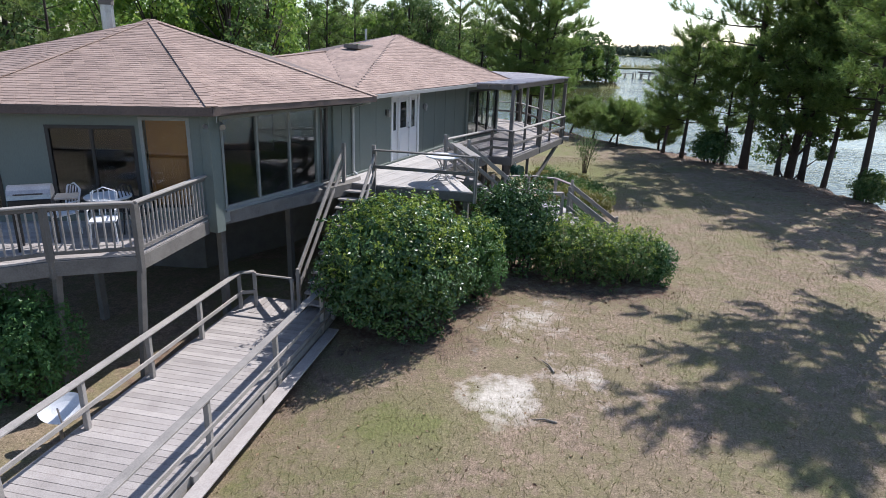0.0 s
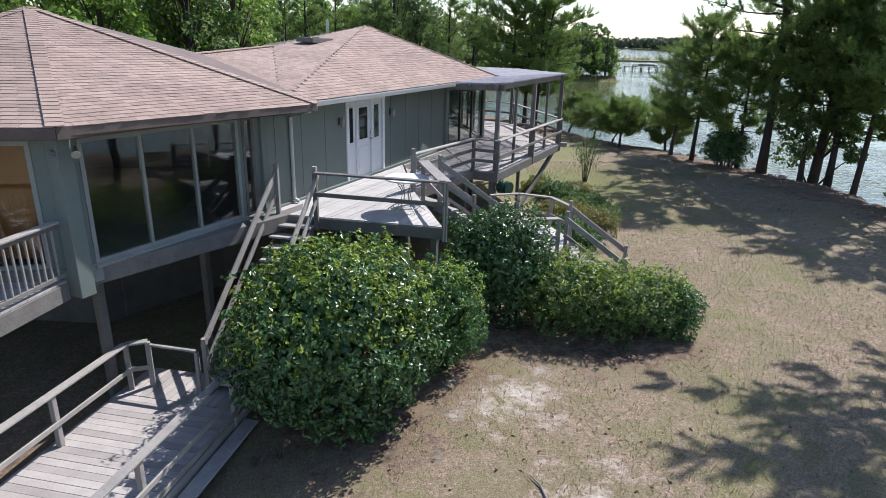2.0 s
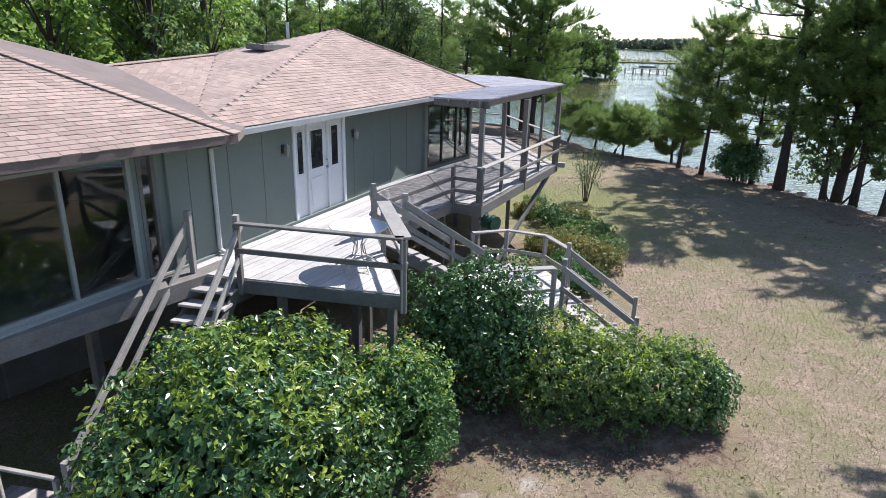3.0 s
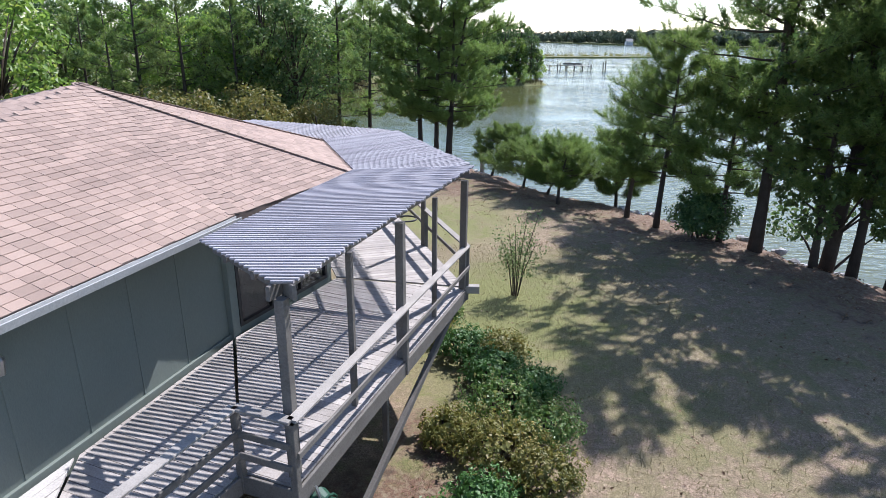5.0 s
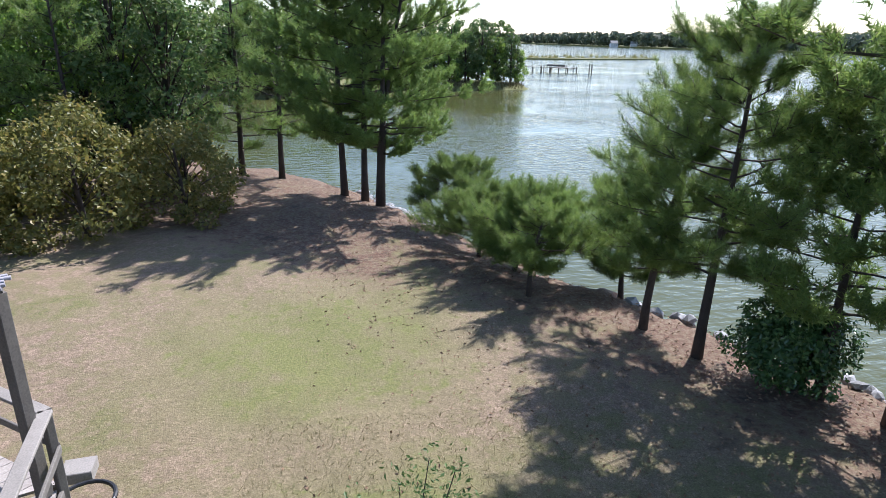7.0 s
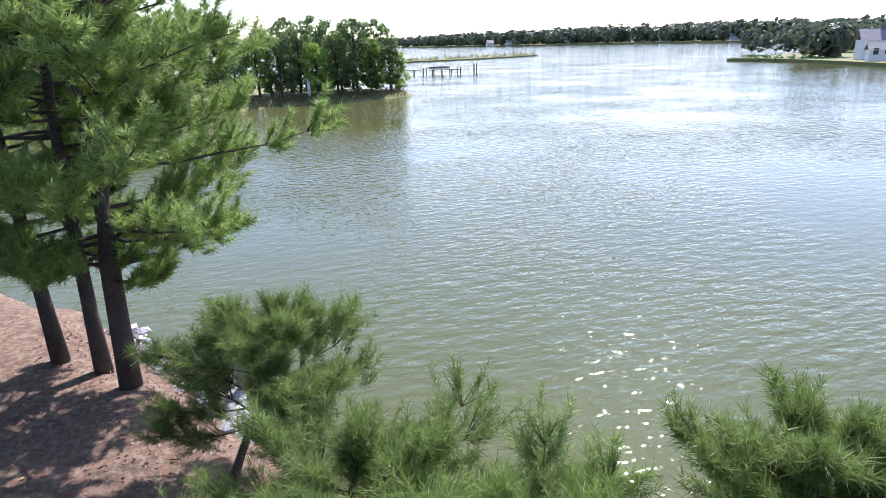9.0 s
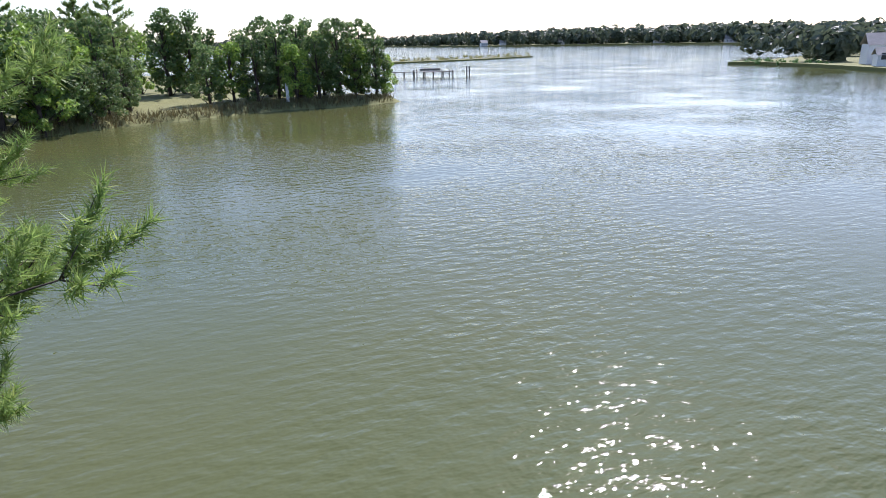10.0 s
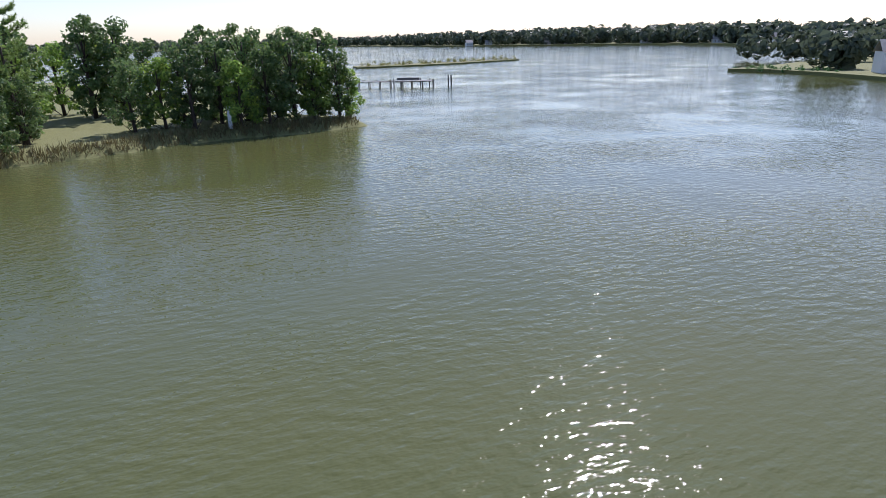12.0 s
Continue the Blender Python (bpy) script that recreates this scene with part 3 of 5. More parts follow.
# balcony wall
wall_run(WA[1], WA[0], [(0.2, 0.6, F + 0.04, 5.5), (1.55, 3.25, F + 0.04, 5.42), (3.33, 4.32, F + 0.04, 5.6)])
framed_window(WA[1], WA[0], 0.2, 0.6, F + 0.04, 5.5, 1, BLACK, "fixed_window")
framed_window(WA[1], WA[0], 1.55, 3.25, F + 0.04, 5.42, 2, BLACK, "sliding_door")
framed_window(WA[1], WA[0], 3.33, 4.32, F + 0.04, 5.6, 1, TRIM, "fixed_window")
wall_run(WA[2], WA[1], [(2.2, 4.4, F + 0.04, 5.5)])
framed_window(WA[2], WA[1], 2.2, 4.4, F + 0.04, 5.5, 2, BLACK, "sliding_door")
for a, b in ((3, 2), (4, 3), (5, 4), (6, 5)):
    wall_run(WA[a], WA[b], [])
# door wall and far pavilion
dw = (P2 - P1).normalized()
S_DOOR = 3.31
wall_run(P1, P2, [(S_DOOR, S_DOOR + 1.95, F, F + 2.08)])
wall_run(P2, P3, [(0.2, 2.85, F + 0.04, 5.5)])
framed_window(P2, P3, 0.2, 2.85, F + 0.04, 5.5, 3, BLACK, "sliding_door")
wall_run(P3, P4, [(0.5, 3.6, F + 0.04, 5.5)])
framed_window(P3, P4, 0.5, 3.6, F + 0.04, 5.5, 3, BLACK, "sliding_door")
for a, b in ((P4, P5), (P5, P6), (P6, P7), (P7, WA[5])):
    wall_run(a, b, [])
# corner boards, lower trim bands and battens
for c, w in ((WA[0], 0.26), (P1, 0.12), (P2, 0.2), (WA[1], 0.22)):
    beam("corner_post", c + UP * (F - 0.42), c + UP * (EAVE + 0.02), w, w, SIDING, house, up=dw)
for a, b, off in ((WA[0], P1, 0.0), (WA[1], WA[0], 0.0), (P1, P2, 0.0)):
    d = (b - a).normalized()
    o = V((d.y, -d.x, 0)) * 0.02
    beam("trim_band", a + o + UP * (F - 0.12), b + o + UP * (F - 0.12), 0.05, 0.3, TRIM if a is WA[0] else SIDING, house)
for s in (0.45, 1.4, 2.35, 5.7, 6.65, 7.6, 8.55):
    o = V((dw.y, -dw.x, 0)) * 0.004
    beam("batten", P1 + dw * s + o + UP * (F - 0.2), P1 + dw * s + o + UP * EAVE, 0.03, 0.012, SIDING, house, up=V((dw.y, -dw.x, 0)))
# floor, ceiling and inner wall that close the rooms
prism = [(v.x, v.y) for v in WA]
part("floor_slab", prism_bm(prism[::-1], F - 0.32, F - 0.02), DARKWOOD, house)
# Ceilings and inner walls take the near-black that stands in for unlit rooms.
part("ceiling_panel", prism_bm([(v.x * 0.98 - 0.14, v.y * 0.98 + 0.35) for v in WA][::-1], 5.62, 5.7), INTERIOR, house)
inner = [P1 + V((-0.3, 0.25, 0)), P2 + V((-0.15, 0.05, 0)), P3 + V((-0.15, 0, 0)), P4 + V((-0.15, -0.1, 0)), P5 + V((0, -0.2, 0)), P6, P7, V((-6, 20, 0))]
part("floor_slab", prism_bm([(v.x, v.y) for v in inner], F - 0.3, F - 0.03), DARKWOOD, house)
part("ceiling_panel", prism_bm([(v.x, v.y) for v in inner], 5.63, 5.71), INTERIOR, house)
beam("curtain", WA[0] + V((-0.5, 0.25, 4.6)), WA[0] + V((-1.35, 0.05, 4.6)), 0.06, 1.85, ORANGE, house, "orange brown curtain behind glass")
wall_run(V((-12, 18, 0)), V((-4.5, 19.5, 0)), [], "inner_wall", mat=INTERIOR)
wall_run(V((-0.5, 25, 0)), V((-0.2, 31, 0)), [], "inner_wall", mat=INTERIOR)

# the white double door with its narrow lights
dout = V((dw.y, -dw.x, 0))
d0 = P1 + dw * S_DOOR
entrance = part("door", make("door", beam_bm(d0 + dw * 0.04 - dout * 0.05 + UP * (F + 1.02), d0 + dw * 1.91 - dout * 0.05 + UP * (F + 1.02), 0.05, 2.04), WHITE), None, house, "white double door with glass lights")
for s in (0.02, 0.48, 1.26, 1.93):
    beam("door_frame", d0 + dw * s + dout * 0.012 + UP * F, d0 + dw * s + dout * 0.012 + UP * (F + 2.1), 0.09 if s in (0.02, 1.93) else 0.035, 0.05, WHITE, entrance, up=dout)
beam("door_frame", d0 - dw * 0.02 + dout * 0.016 + UP * (F + 2.08), d0 + dw * 1.97 + dout * 0.016 + UP * (F + 2.08), 0.06, 0.1, WHITE, entrance)
for s0, s1, a, b in ((0.14, 0.36, 0.98, 1.9), (0.62, 1.1, 1.02, 1.88), (1.42, 1.72, 0.98, 1.9)):
    bm = bmesh.new()
    for s in (s0, s1):
        beam_bm(d0 + dw * s - dout * 0.015 + UP * (F + a), d0 + dw * s - dout * 0.015 + UP * (F + b), 0.025, 0.03, bm, up=dout)
    for z in (a, b):
        beam_bm(d0 + dw * s0 - dout * 0.015 + UP * (F + z), d0 + dw * s1 - dout * 0.015 + UP * (F + z), 0.03, 0.025, bm)
    part("light_frame", bm, WHITE, entrance)
    beam("pane", d0 + dw * s0 - dout * 0.022 + UP * (F + (a + b) / 2), d0 + dw * s1 - dout * 0.022 + UP * (F + (a + b) / 2), 0.006, b - a, surface("dark door glass", (0.02, 0.022, 0.022), (0.03, 0.033, 0.033), 0.05, 2, 4, None, 0, 0.02), entrance, "dark glass")
beam("panel", d0 + dw * 0.62 - dout * 0.02 + UP * (F + 0.5), d0 + dw * 1.12 - dout * 0.02 + UP * (F + 0.55), 0.02, 0.6, WHITE, entrance)
bm = tube_bm([d0 + dw * 1.2 + UP * (F + 1.0), d0 + dw * 1.2 + dout * 0.06 + UP * (F + 1.0)], 0.03, 8)
part("handle", bm, METAL, entrance, "metal knob")
part("lock", tube_bm([d0 + dw * 1.2 + UP * (F + 1.16), d0 + dw * 1.2 + dout * 0.03 + UP * (F + 1.16)], 0.025, 8), METAL, entrance)

# roofs
def roof_tabs(p, q, apex, first_parts=False, owner=None):
    """Overlapping shingle tabs over the triangle p, q, apex, in courses along p-q."""
    u = (q - p).normalized()
    n = u.cross(apex - p).normalized()
    if n.z < 0:
        n = -n
    v = n.cross(u)
    if v.z < 0:
        v = -v
    tri = [((c - p).dot(u), (c - p).dot(v)) for c in (p, q, apex)]
    lo, hi = min(t[1] for t in tri), max(t[1] for t in tri)
    exp, wid = 0.143, 0.24
    verts, faces = [], []
    rng = random.Random(int(abs(p.x * 91 + q.y * 37)))
    whole = None
    r = 0
    y = lo
    while y < hi - 0.02:
        ym = y + exp * 0.4
        xs = []
        for (ax, ay), (bx, by) in zip(tri, tri[1:] + tri[:1]):
            if (ay > ym) != (by > ym):
                xs.append(ax + (bx - ax) * (ym - ay) / (by - ay))
        if len(xs) == 2:
            a, b = min(xs), max(xs)
            x = a - ((r * 0.47) % 1) * wid
            while x < b:
                x0, x1 = max(x, a) + 0.004, min(x + wid, b) - 0.004
                if x1 - x0 > 0.02:
                    lift = rng.uniform(0.002, 0.006)
                    yy = y - rng.uniform(-0.006, 0.014)
                    pts = [(x0, yy, 0.0), (x1, yy, 0.0), (x1, y + exp, 0.0), (x0, y + exp, 0.0)]
                    base = [p + u * a_ + v * b_ for a_, b_, _ in pts]
                    top = [base[0] + n * (0.007 + lift), base[1] + n * (0.007 + lift), base[2] + n * 0.003, base[3] + n * 0.003]
                    if first_parts and x1 - x0 > wid - 0.01 and roof_tabs.count < 290:
                        if whole is None:
                            whole = from_arrays("shingle", [(0, 0, 0), (wid - 0.008, 0, 0), (wid - 0.008, exp, 0), (0, exp, 0), (0, 0, 0.010), (wid - 0.008, 0, 0.010), (wid - 0.008, exp, 0.003), (0, exp, 0.003)],
                                                [(3, 2, 1, 0), (4, 5, 6, 7), (0, 1, 5, 4), (1, 2, 6, 5), (2, 3, 7, 6), (3, 0, 4, 7)], SHINGLE)
                        ob = new("shingle", whole)
                        ob.parent = owner
                        ob.matrix_parent_inverse = Matrix.Identity(4)
                        ob.matrix_basis = owner.matrix_world.inverted() @ Matrix.Translation(base[0] + n * 0.001) @ Matrix((u, v, n)).transposed().to_4x4()
                        roof_tabs.count += 1
                    else:
                        k = len(verts)
                        verts += base + top
                        faces += [(k + 4, k + 5, k + 6, k + 7), (k, k + 1, k + 5, k + 4), (k + 1, k + 2, k + 6, k + 5), (k + 3, k, k + 4, k + 7)]
                x += wid
        y += exp
        r += 1
    return verts, faces


roof_tabs.count = 0
SHINGLES = surface("asphalt shingle joined", (0.265, 0.19, 0.155), (0.42, 0.31, 0.25), 0.95, 0.5, 160, None, 0.0, 0.6)
_nt = SHINGLES.node_tree
_g = _nt.nodes.new("ShaderNodeNewGeometry")
_mr = [n for n in _nt.nodes if n.type == "MAP_RANGE"][0]
_mr.inputs["To Min"].default_value, _mr.inputs["To Max"].default_value = 0.84, 1.14
_nt.links.new(_g.outputs["Random Per Island"], _mr.inputs["Value"])


def roof(faces, name, label):
    """A roof of triangular faces (eave start, eave end, top): boards, fascia, hip caps and shingles."""
    bm = bmesh.new()
    for tri in faces:
        lo = [bm.verts.new(c - UP * 0.13) for c in tri[:3]]
        hi = [bm.verts.new(c) for c in tri[:3]]
        bm.faces.new(hi)
        bm.faces.new(lo[::-1])
        for i in range(3):
            bm.faces.new((lo[i], lo[(i + 1) % 3], hi[(i + 1) % 3], hi[i]))
    bmesh.ops.remove_doubles(bm, verts=bm.verts, dist=0.001)
    r = part(name, bm, SURF_EDGE, house, label)
    bpy.context.view_layer.update()
    verts, polys = [], []
    for tri in faces:
        if len(tri) > 3 and tri[3] == "bare":
            continue
        v, f = roof_tabs(tri[0], tri[1], tri[2], len(tri) > 3, r)
        k = len(verts)
        verts += v
        polys += [tuple(i + k for i in t) for t in f]
    s = part("shingles", from_arrays("shingles", verts, polys, SHINGLES), None, r)
    tagged(s, kind="stuff")
    return r


SURF_EDGE = surface("roof edge board", (0.10, 0.075, 0.065), (0.17, 0.13, 0.11), 0.9, 2, 30)
ea = [v + UP * EAVE for v in octagon(CA, 6.6, 147.0)]
peak_a, peak_b = V((-6.85, 16.35, 7.6)), V((-0.81, 26.64, 7.6))
roof([(ea[(k + 1) % 8], ea[k], peak_a) + ((() if k in (0, 1, 7, 2) else ("bare",))) for k in range(8)], "roof", "brown asphalt shingle hipped roof")
E0, C1, C2, C3, C4, C5, C6, C7 = (V((x, y, EAVE)) for x, y in ((-1.08, 14.66), (2.63, 23.33), (4.4, 26.4), (3.48, 30.5), (-0.2, 32.9), (-4.3, 32.6), (-7.2, 29.4), (-8.6, 23)))
L1, L2 = V((-4.3, 17.0, 6.62)), V((-3.1, 21.8, 6.85))
roof([(E0, C1, peak_b), (E0, peak_b, L2), (E0, L2, L1), (C1, C2, peak_b, "parts"), (C2, C3, peak_b), (C3, C4, peak_b), (C4, C5, peak_b, "bare"),
      (C5, C6, peak_b, "bare"), (C6, C7, peak_b, "bare"), (C7, L2, peak_b, "bare"), (C7, L1, L2, "bare")], "roof", "brown asphalt shingle hipped roof")
# hip caps
caps = bmesh.new()
for a, b in [(peak_a, ea[k]) for k in (0, 1, 7)] + [(peak_b, c) for c in (C1, C2, C3, C4)] + [(L1, L2)]:
    n = int((b - a).length / 0.16)
    for i in range(n):
        p, q = a.lerp(b, i / n), a.lerp(b, (i + 1) / n)
        beam_bm(p + UP * 0.012, q + UP * 0.022, 0.24, 0.02, caps, c=0.004)
tagged(part("ridge_capping", caps, SHINGLES, house), kind="stuff")
# soffits, gutter, downpipe
for a, b in ((ea[0], E0), (ea[1], ea[0]), (ea[2], ea[1])):
    beam("fascia", a - UP * 0.09, b - UP * 0.09, 0.03, 0.17, SURF_EDGE, house)
gut = bmesh.new()
go = V((dw.y, -dw.x, 0))
prof = [(0.0, -0.10), (0.10, -0.10), (0.12, 0.0), (0.105, 0.0), (0.09, -0.085), (0.012, -0.085), (0.012, 0.0), (0.0, 0.0)]
loft(gut, [[c + go * x + UP * y for x, y in prof] for c in (E0 + UP * -0.02, C1 + UP * -0.02)])
part("gutter", gut, GUTTER, house, "grey painted eaves gutter")
g0 = E0.lerp(C1, 0.1) + go * 0.06 - UP * 0.1
w0 = P1 + dw * 0.95 + go * 0.05
part("downpipe", tube_bm([g0, g0 - UP * 0.1, V((w0.x, w0.y, EAVE - 0.38)), V((w0.x, w0.y, F + 0.1)), V((w0.x, w0.y, F + 0.02)) + go * 0.12], 0.042, 8), GUTTER, house, "grey metal downpipe")
# chimney, skylight, vent pipe
ch = part("chimney", tube_bm([(-8.12, 16.5, 7.1), (-8.12, 16.5, 8.05)], 0.17, 14), METAL, house, "round metal flue")
part("flue_cap", tube_bm([(-8.12, 16.5, 8.12), (-8.12, 16.5, 8.2), (-8.12, 16.5, 8.3)], [0.24, 0.24, 0.05], 14), DARKWOOD, ch)
part("flue_collar", tube_bm([(-8.12, 16.5, 7.95), (-8.12, 16.5, 8.14)], 0.2, 14), DARKWOOD, ch)


def on_face(a, b, c, x, y):
    n = (b - a).cross(c - a)
    return a.z - (n.x * (x - a.x) + n.y * (y - a.y)) / n.z


sn = (peak_b - E0).cross(L2 - E0).normalized()
sc = V((-1.95, 22.7, on_face(E0, peak_b, L2, -1.95, 22.7)))
skylight = part("skylight", beam_bm(sc - dw * 0.55 + sn * 0.06, sc + dw * 0.55 + sn * 0.06, 0.62, 0.14, up=sn), DARKWOOD, house, "dark framed roof light")
beam("pane", sc - dw * 0.48 + sn * 0.135, sc + dw * 0.48 + sn * 0.135, 0.52, 0.012, GLASS, skylight, up=sn)
part("vent_pipe", tube_bm([(-1.95, 24.9, 7.0), (-1.95, 24.9, 7.75)], 0.05, 8), METAL, house)
# open ground floor: posts, and a dark wall added for the shade under the floor
for x, y in ((-3.7, 11.9), (-6.3, 11.2), (-8.3, 11.0), (-2.6, 13.9), (-1.4, 15.6), (0.2, 19), (1.7, 22.3), (-5, 15), (-4, 19), (3.4, 26.6), (2.6, 30.2)):
    beam("post", (x, y, ground_z(x, y) - 0.2), (x, y, F - 0.3), 0.15, 0.15, DARKWOOD, house, up=dw)
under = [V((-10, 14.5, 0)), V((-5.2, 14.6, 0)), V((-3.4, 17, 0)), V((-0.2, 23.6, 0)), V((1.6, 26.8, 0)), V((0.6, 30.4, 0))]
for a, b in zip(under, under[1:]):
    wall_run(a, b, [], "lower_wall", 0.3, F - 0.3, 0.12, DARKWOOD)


# ---------- timber decks
def clip(poly, a, b, c):
    """The part of a polygon where a*x + b*y <= c."""
    out = []
    for p, q in zip(poly, poly[1:] + poly[:1]):
        dp, dq = a * p[0] + b * p[1] - c, a * q[0] + b * q[1] - c
        if dp <= 0:
            out.append(p)
        if (dp < 0 < dq) or (dq < 0 < dp):
            t = dp / (dp - dq)
            out.append((p[0] + (q[0] - p[0]) * t, p[1] + (q[1] - p[1]) * t))
    return out


def planks(owner, poly, az, z, mat, width=0.14, gap=0.009, thick=0.035):
    """Boards laid along the azimuth az over a convex polygon, each cut to its outline."""
    across = (math.cos(radians(az)), -math.sin(radians(az)))
    vals = [across[0] * x + across[1] * y for x, y in poly]
    s = min(vals)
    area = sum(p[0] * q[1] - q[0] * p[1] for p, q in zip(poly, poly[1:] + poly[:1]))
    poly = poly if area > 0 else poly[::-1]
    rng = random.Random(len(poly) + int(z * 10))
    while s < max(vals):
        strip = clip(clip(poly, across[0], across[1], s + width), -across[0], -across[1], -s)
        if len(strip) > 2:
            lift = rng.uniform(-0.002, 0.003)
            bm = bmesh.new()
            loft(bm, [[V((x, y, zz)) for x, y in strip] for zz in (z - thick + lift, z + lift)])
            part("plank", bm, mat, owner)
        s += width + gap


def rail_run(owner, points, mat, height=0.92, cap=0.14, mids=(0.45,), every=1.5, post=0.09, base=0.0, cap_mat=None):
    """Posts, a flat cap rail and lower rails along points that lie on the deck's surface."""
    pts = [V(p) for p in points]
    for i, (a, b) in enumerate(zip(pts, pts[1:])):
        d = b - a
        n = max(1, round(d.length / every))
        for k in range(n + (1 if i == len(pts) - 2 else 0)):
            c = a.lerp(b, k / n)
            beam("post", c - UP * (0.28 + base), c + UP * (height - 0.03), post, post, mat, owner, up=V((d.x, d.y, 0.0)))
        beam("cap_rail", a + UP * (height - 0.01), b + UP * (height - 0.01), cap, 0.04, cap_mat or mat, owner)
        for m in mids:
            side = V((d.y, -d.x, 0)).normalized() * (post / 2 + 0.012)
            beam("rail", a + side + UP * m, b + side + UP * m, 0.035, 0.09, mat, owner)


def fascia(owner, points, mat, h=0.24, z=0.0):
    for a, b in zip(points, points[1:]):
        a, b = V(a), V(b)
        beam("rim_joist", a - UP * (h / 2 + 0.04 + z), b - UP * (h / 2 + 0.04 + z), 0.045, h, mat, owner)


def flight(name, foot, head, width, risers, mat, label, rails=(True, True), rail_h=0.9):
    """An open stair: stringers, treads, posts and sloping rails."""
    foot, head = V(foot), V(head)
    st = thing(name, foot, label, "stairs")
    flat = V((head.x - foot.x, head.y - foot.y, 0))
    side = V((flat.y, -flat.x, 0)).normalized()
    along = flat.normalized()
    for s in (-1, 1):
        o = side * s * (width / 2 - 0.03)
        beam("stringer", foot + o - UP * 0.12, head + o - UP * 0.16, 0.045, 0.24, mat, st)
    for i in range(1, risers):
        c = foot.lerp(head, i / risers) - UP * 0.0
        beam("tread", c - side * (width / 2 + 0.02), c + side * (width / 2 + 0.02), 0.27, 0.045, DECKWOOD, st)
    for s, on in zip((-1, 1), rails):
        if on:
            o = side * s * (width / 2 + 0.04)
            for p, zz in ((foot + along * 0.1, 0.0), (head - along * 0.05, 0.0)):
                beam("post", p + o - UP * 0.1, p + o + UP * (rail_h + 0.18), 0.09, 0.09, RAILWOOD, st, up=along)
            for h, t in ((rail_h, 0.13), (rail_h * 0.52, 0.1)):
                beam("hand_rail", foot + along * 0.1 + o * 1.1 + UP * h, head + o * 1.1 + UP * h, 0.05, t, RAILWOOD, st)
    return st


# entrance deck
deck = thing("entrance_deck", (0.5, 16, F), "weathered grey timber deck on posts before the door", "deck")
D1 = [(-1.42, 15.15), (-1.36, 14.84), (2.25, 14.15), (1.5, 17.25), (1.0, 20.6)]
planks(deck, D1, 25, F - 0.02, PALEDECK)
fascia(deck, [(-1.4, 14.84, F), (2.27, 14.13, F), (1.52, 17.25, F)], DARKWOOD)
rail_run(deck, [(-0.42, 14.6, F), (2.3, 14.02, F)], DARKWOOD, 0.95, 0.14, (0.5,), 2.8)
rail_run(deck, [(2.3, 14.02, F), (1.78, 16.2, F)], RAILWOOD, 0.95, 0.26, (0.5,), 1.6)
for x, y in ((2.1, 14.32), (0.2, 14.75), (1.4, 15.2), (-1.2, 15.1), (1.35, 17.2)):
    beam("post", (x, y, ground_z(x, y) - 0.2), (x, y, F - 0.26), 0.13, 0.13, DARKWOOD, deck, up=dw)
beam("joist", (-1.2, 15.6, F - 0.17), (2.0, 15.0, F - 0.17), 0.05, 0.2, DARKWOOD, deck)

# covered deck round the far pavilion
porch = thing("covered_deck", (4.5, 26, F), "weathered deck with rails under the lath roof", "deck")
for poly, az in (([(1.05, 20.65), (1.52, 17.3), (3.1, 20.1), (2.3, 23.6)], 118), ([(2.34, 23.7), (3.12, 20.15), (3.8, 19.8), (6.65, 25.55), (3.92, 26.35)], 118),
                 ([(3.92, 26.45), (6.65, 25.65), (5.42, 31.2), (3.05, 30.2)], 80), ([(3.0, 30.3), (5.4, 31.3), (1.4, 33.9), (-0.3, 32.4)], 45)):
    planks(porch, poly, az, F - 0.02, DECKWOOD)
EDGE = [(1.5, 17.25, F), (3.13, 20.1, F), (3.82, 19.75, F), (6.67, 25.57, F), (5.45, 31.25, F), (1.4, 33.95, F)]
fascia(porch, EDGE, DARKWOOD, 0.26)
rail_run(porch, EDGE[:3], DARKWOOD, 0.92, 0.14, (0.3, 0.6), 3.3, cap_mat=RAILWOOD)
rail_run(porch, EDGE[2:], DARKWOOD, 0.92, 0.14, (0.45,), 3.4, cap_mat=RAILWOOD)
for x, y, w in ((3.75, 20.2, 0.2), (2.9, 20.3, 0.12), (4.9, 23.4, 0.1), (4.2, 26, 0.14), (5, 30.5, 0.14), (2.4, 23.4, 0.14)):
    beam("post", (x, y, ground_z(x, y) - 0.2), (x, y, F - 0.3), w, w, DARKWOOD, porch, up=dw)
beam("brace", (4.4, 21.6, 1.3), (6.4, 25.3, F - 0.3), 0.1, 0.14, DARKWOOD, porch)
for k in range(1, 6):
    a, b = V((2.4, 23.8, F - 0.17)).lerp(V((3.85, 26.4, F - 0.17)), k / 6), V((3.8, 19.9, F - 0.17)).lerp(V((6.6, 25.45, F - 0.17)), k / 6)
    beam("joist", a, b, 0.05, 0.2, DARKWOOD, porch)

# lath roof over it
pergola = thing("pergola", (5, 25, F), "open lath roof of thin silvery slats on posts", "pergola")
PZ = 5.95
O0, O1, O2, O3 = V((3.8, 19.85, PZ + 0.1)), V((6.7, 25.72, PZ + 0.14)), V((5.4, 31.12, PZ + 0.06)), V((0.9, 34.1, PZ))
I0, I1, I2, I3 = (c + UP * 0.06 for c in (V((2.47, 21.9, EAVE)), C2, C3, C4))
for a, b in ((O0, O1), (O1, O2), (O2, O3), (I0, O0)):
    d = (b - a).normalized()
    s = V((-d.y, d.x, 0)) * 0.16
    beam("outer_beam", a + s - UP * 0.12, b + s - UP * 0.12, 0.05, 0.17, DARKWOOD, pergola)
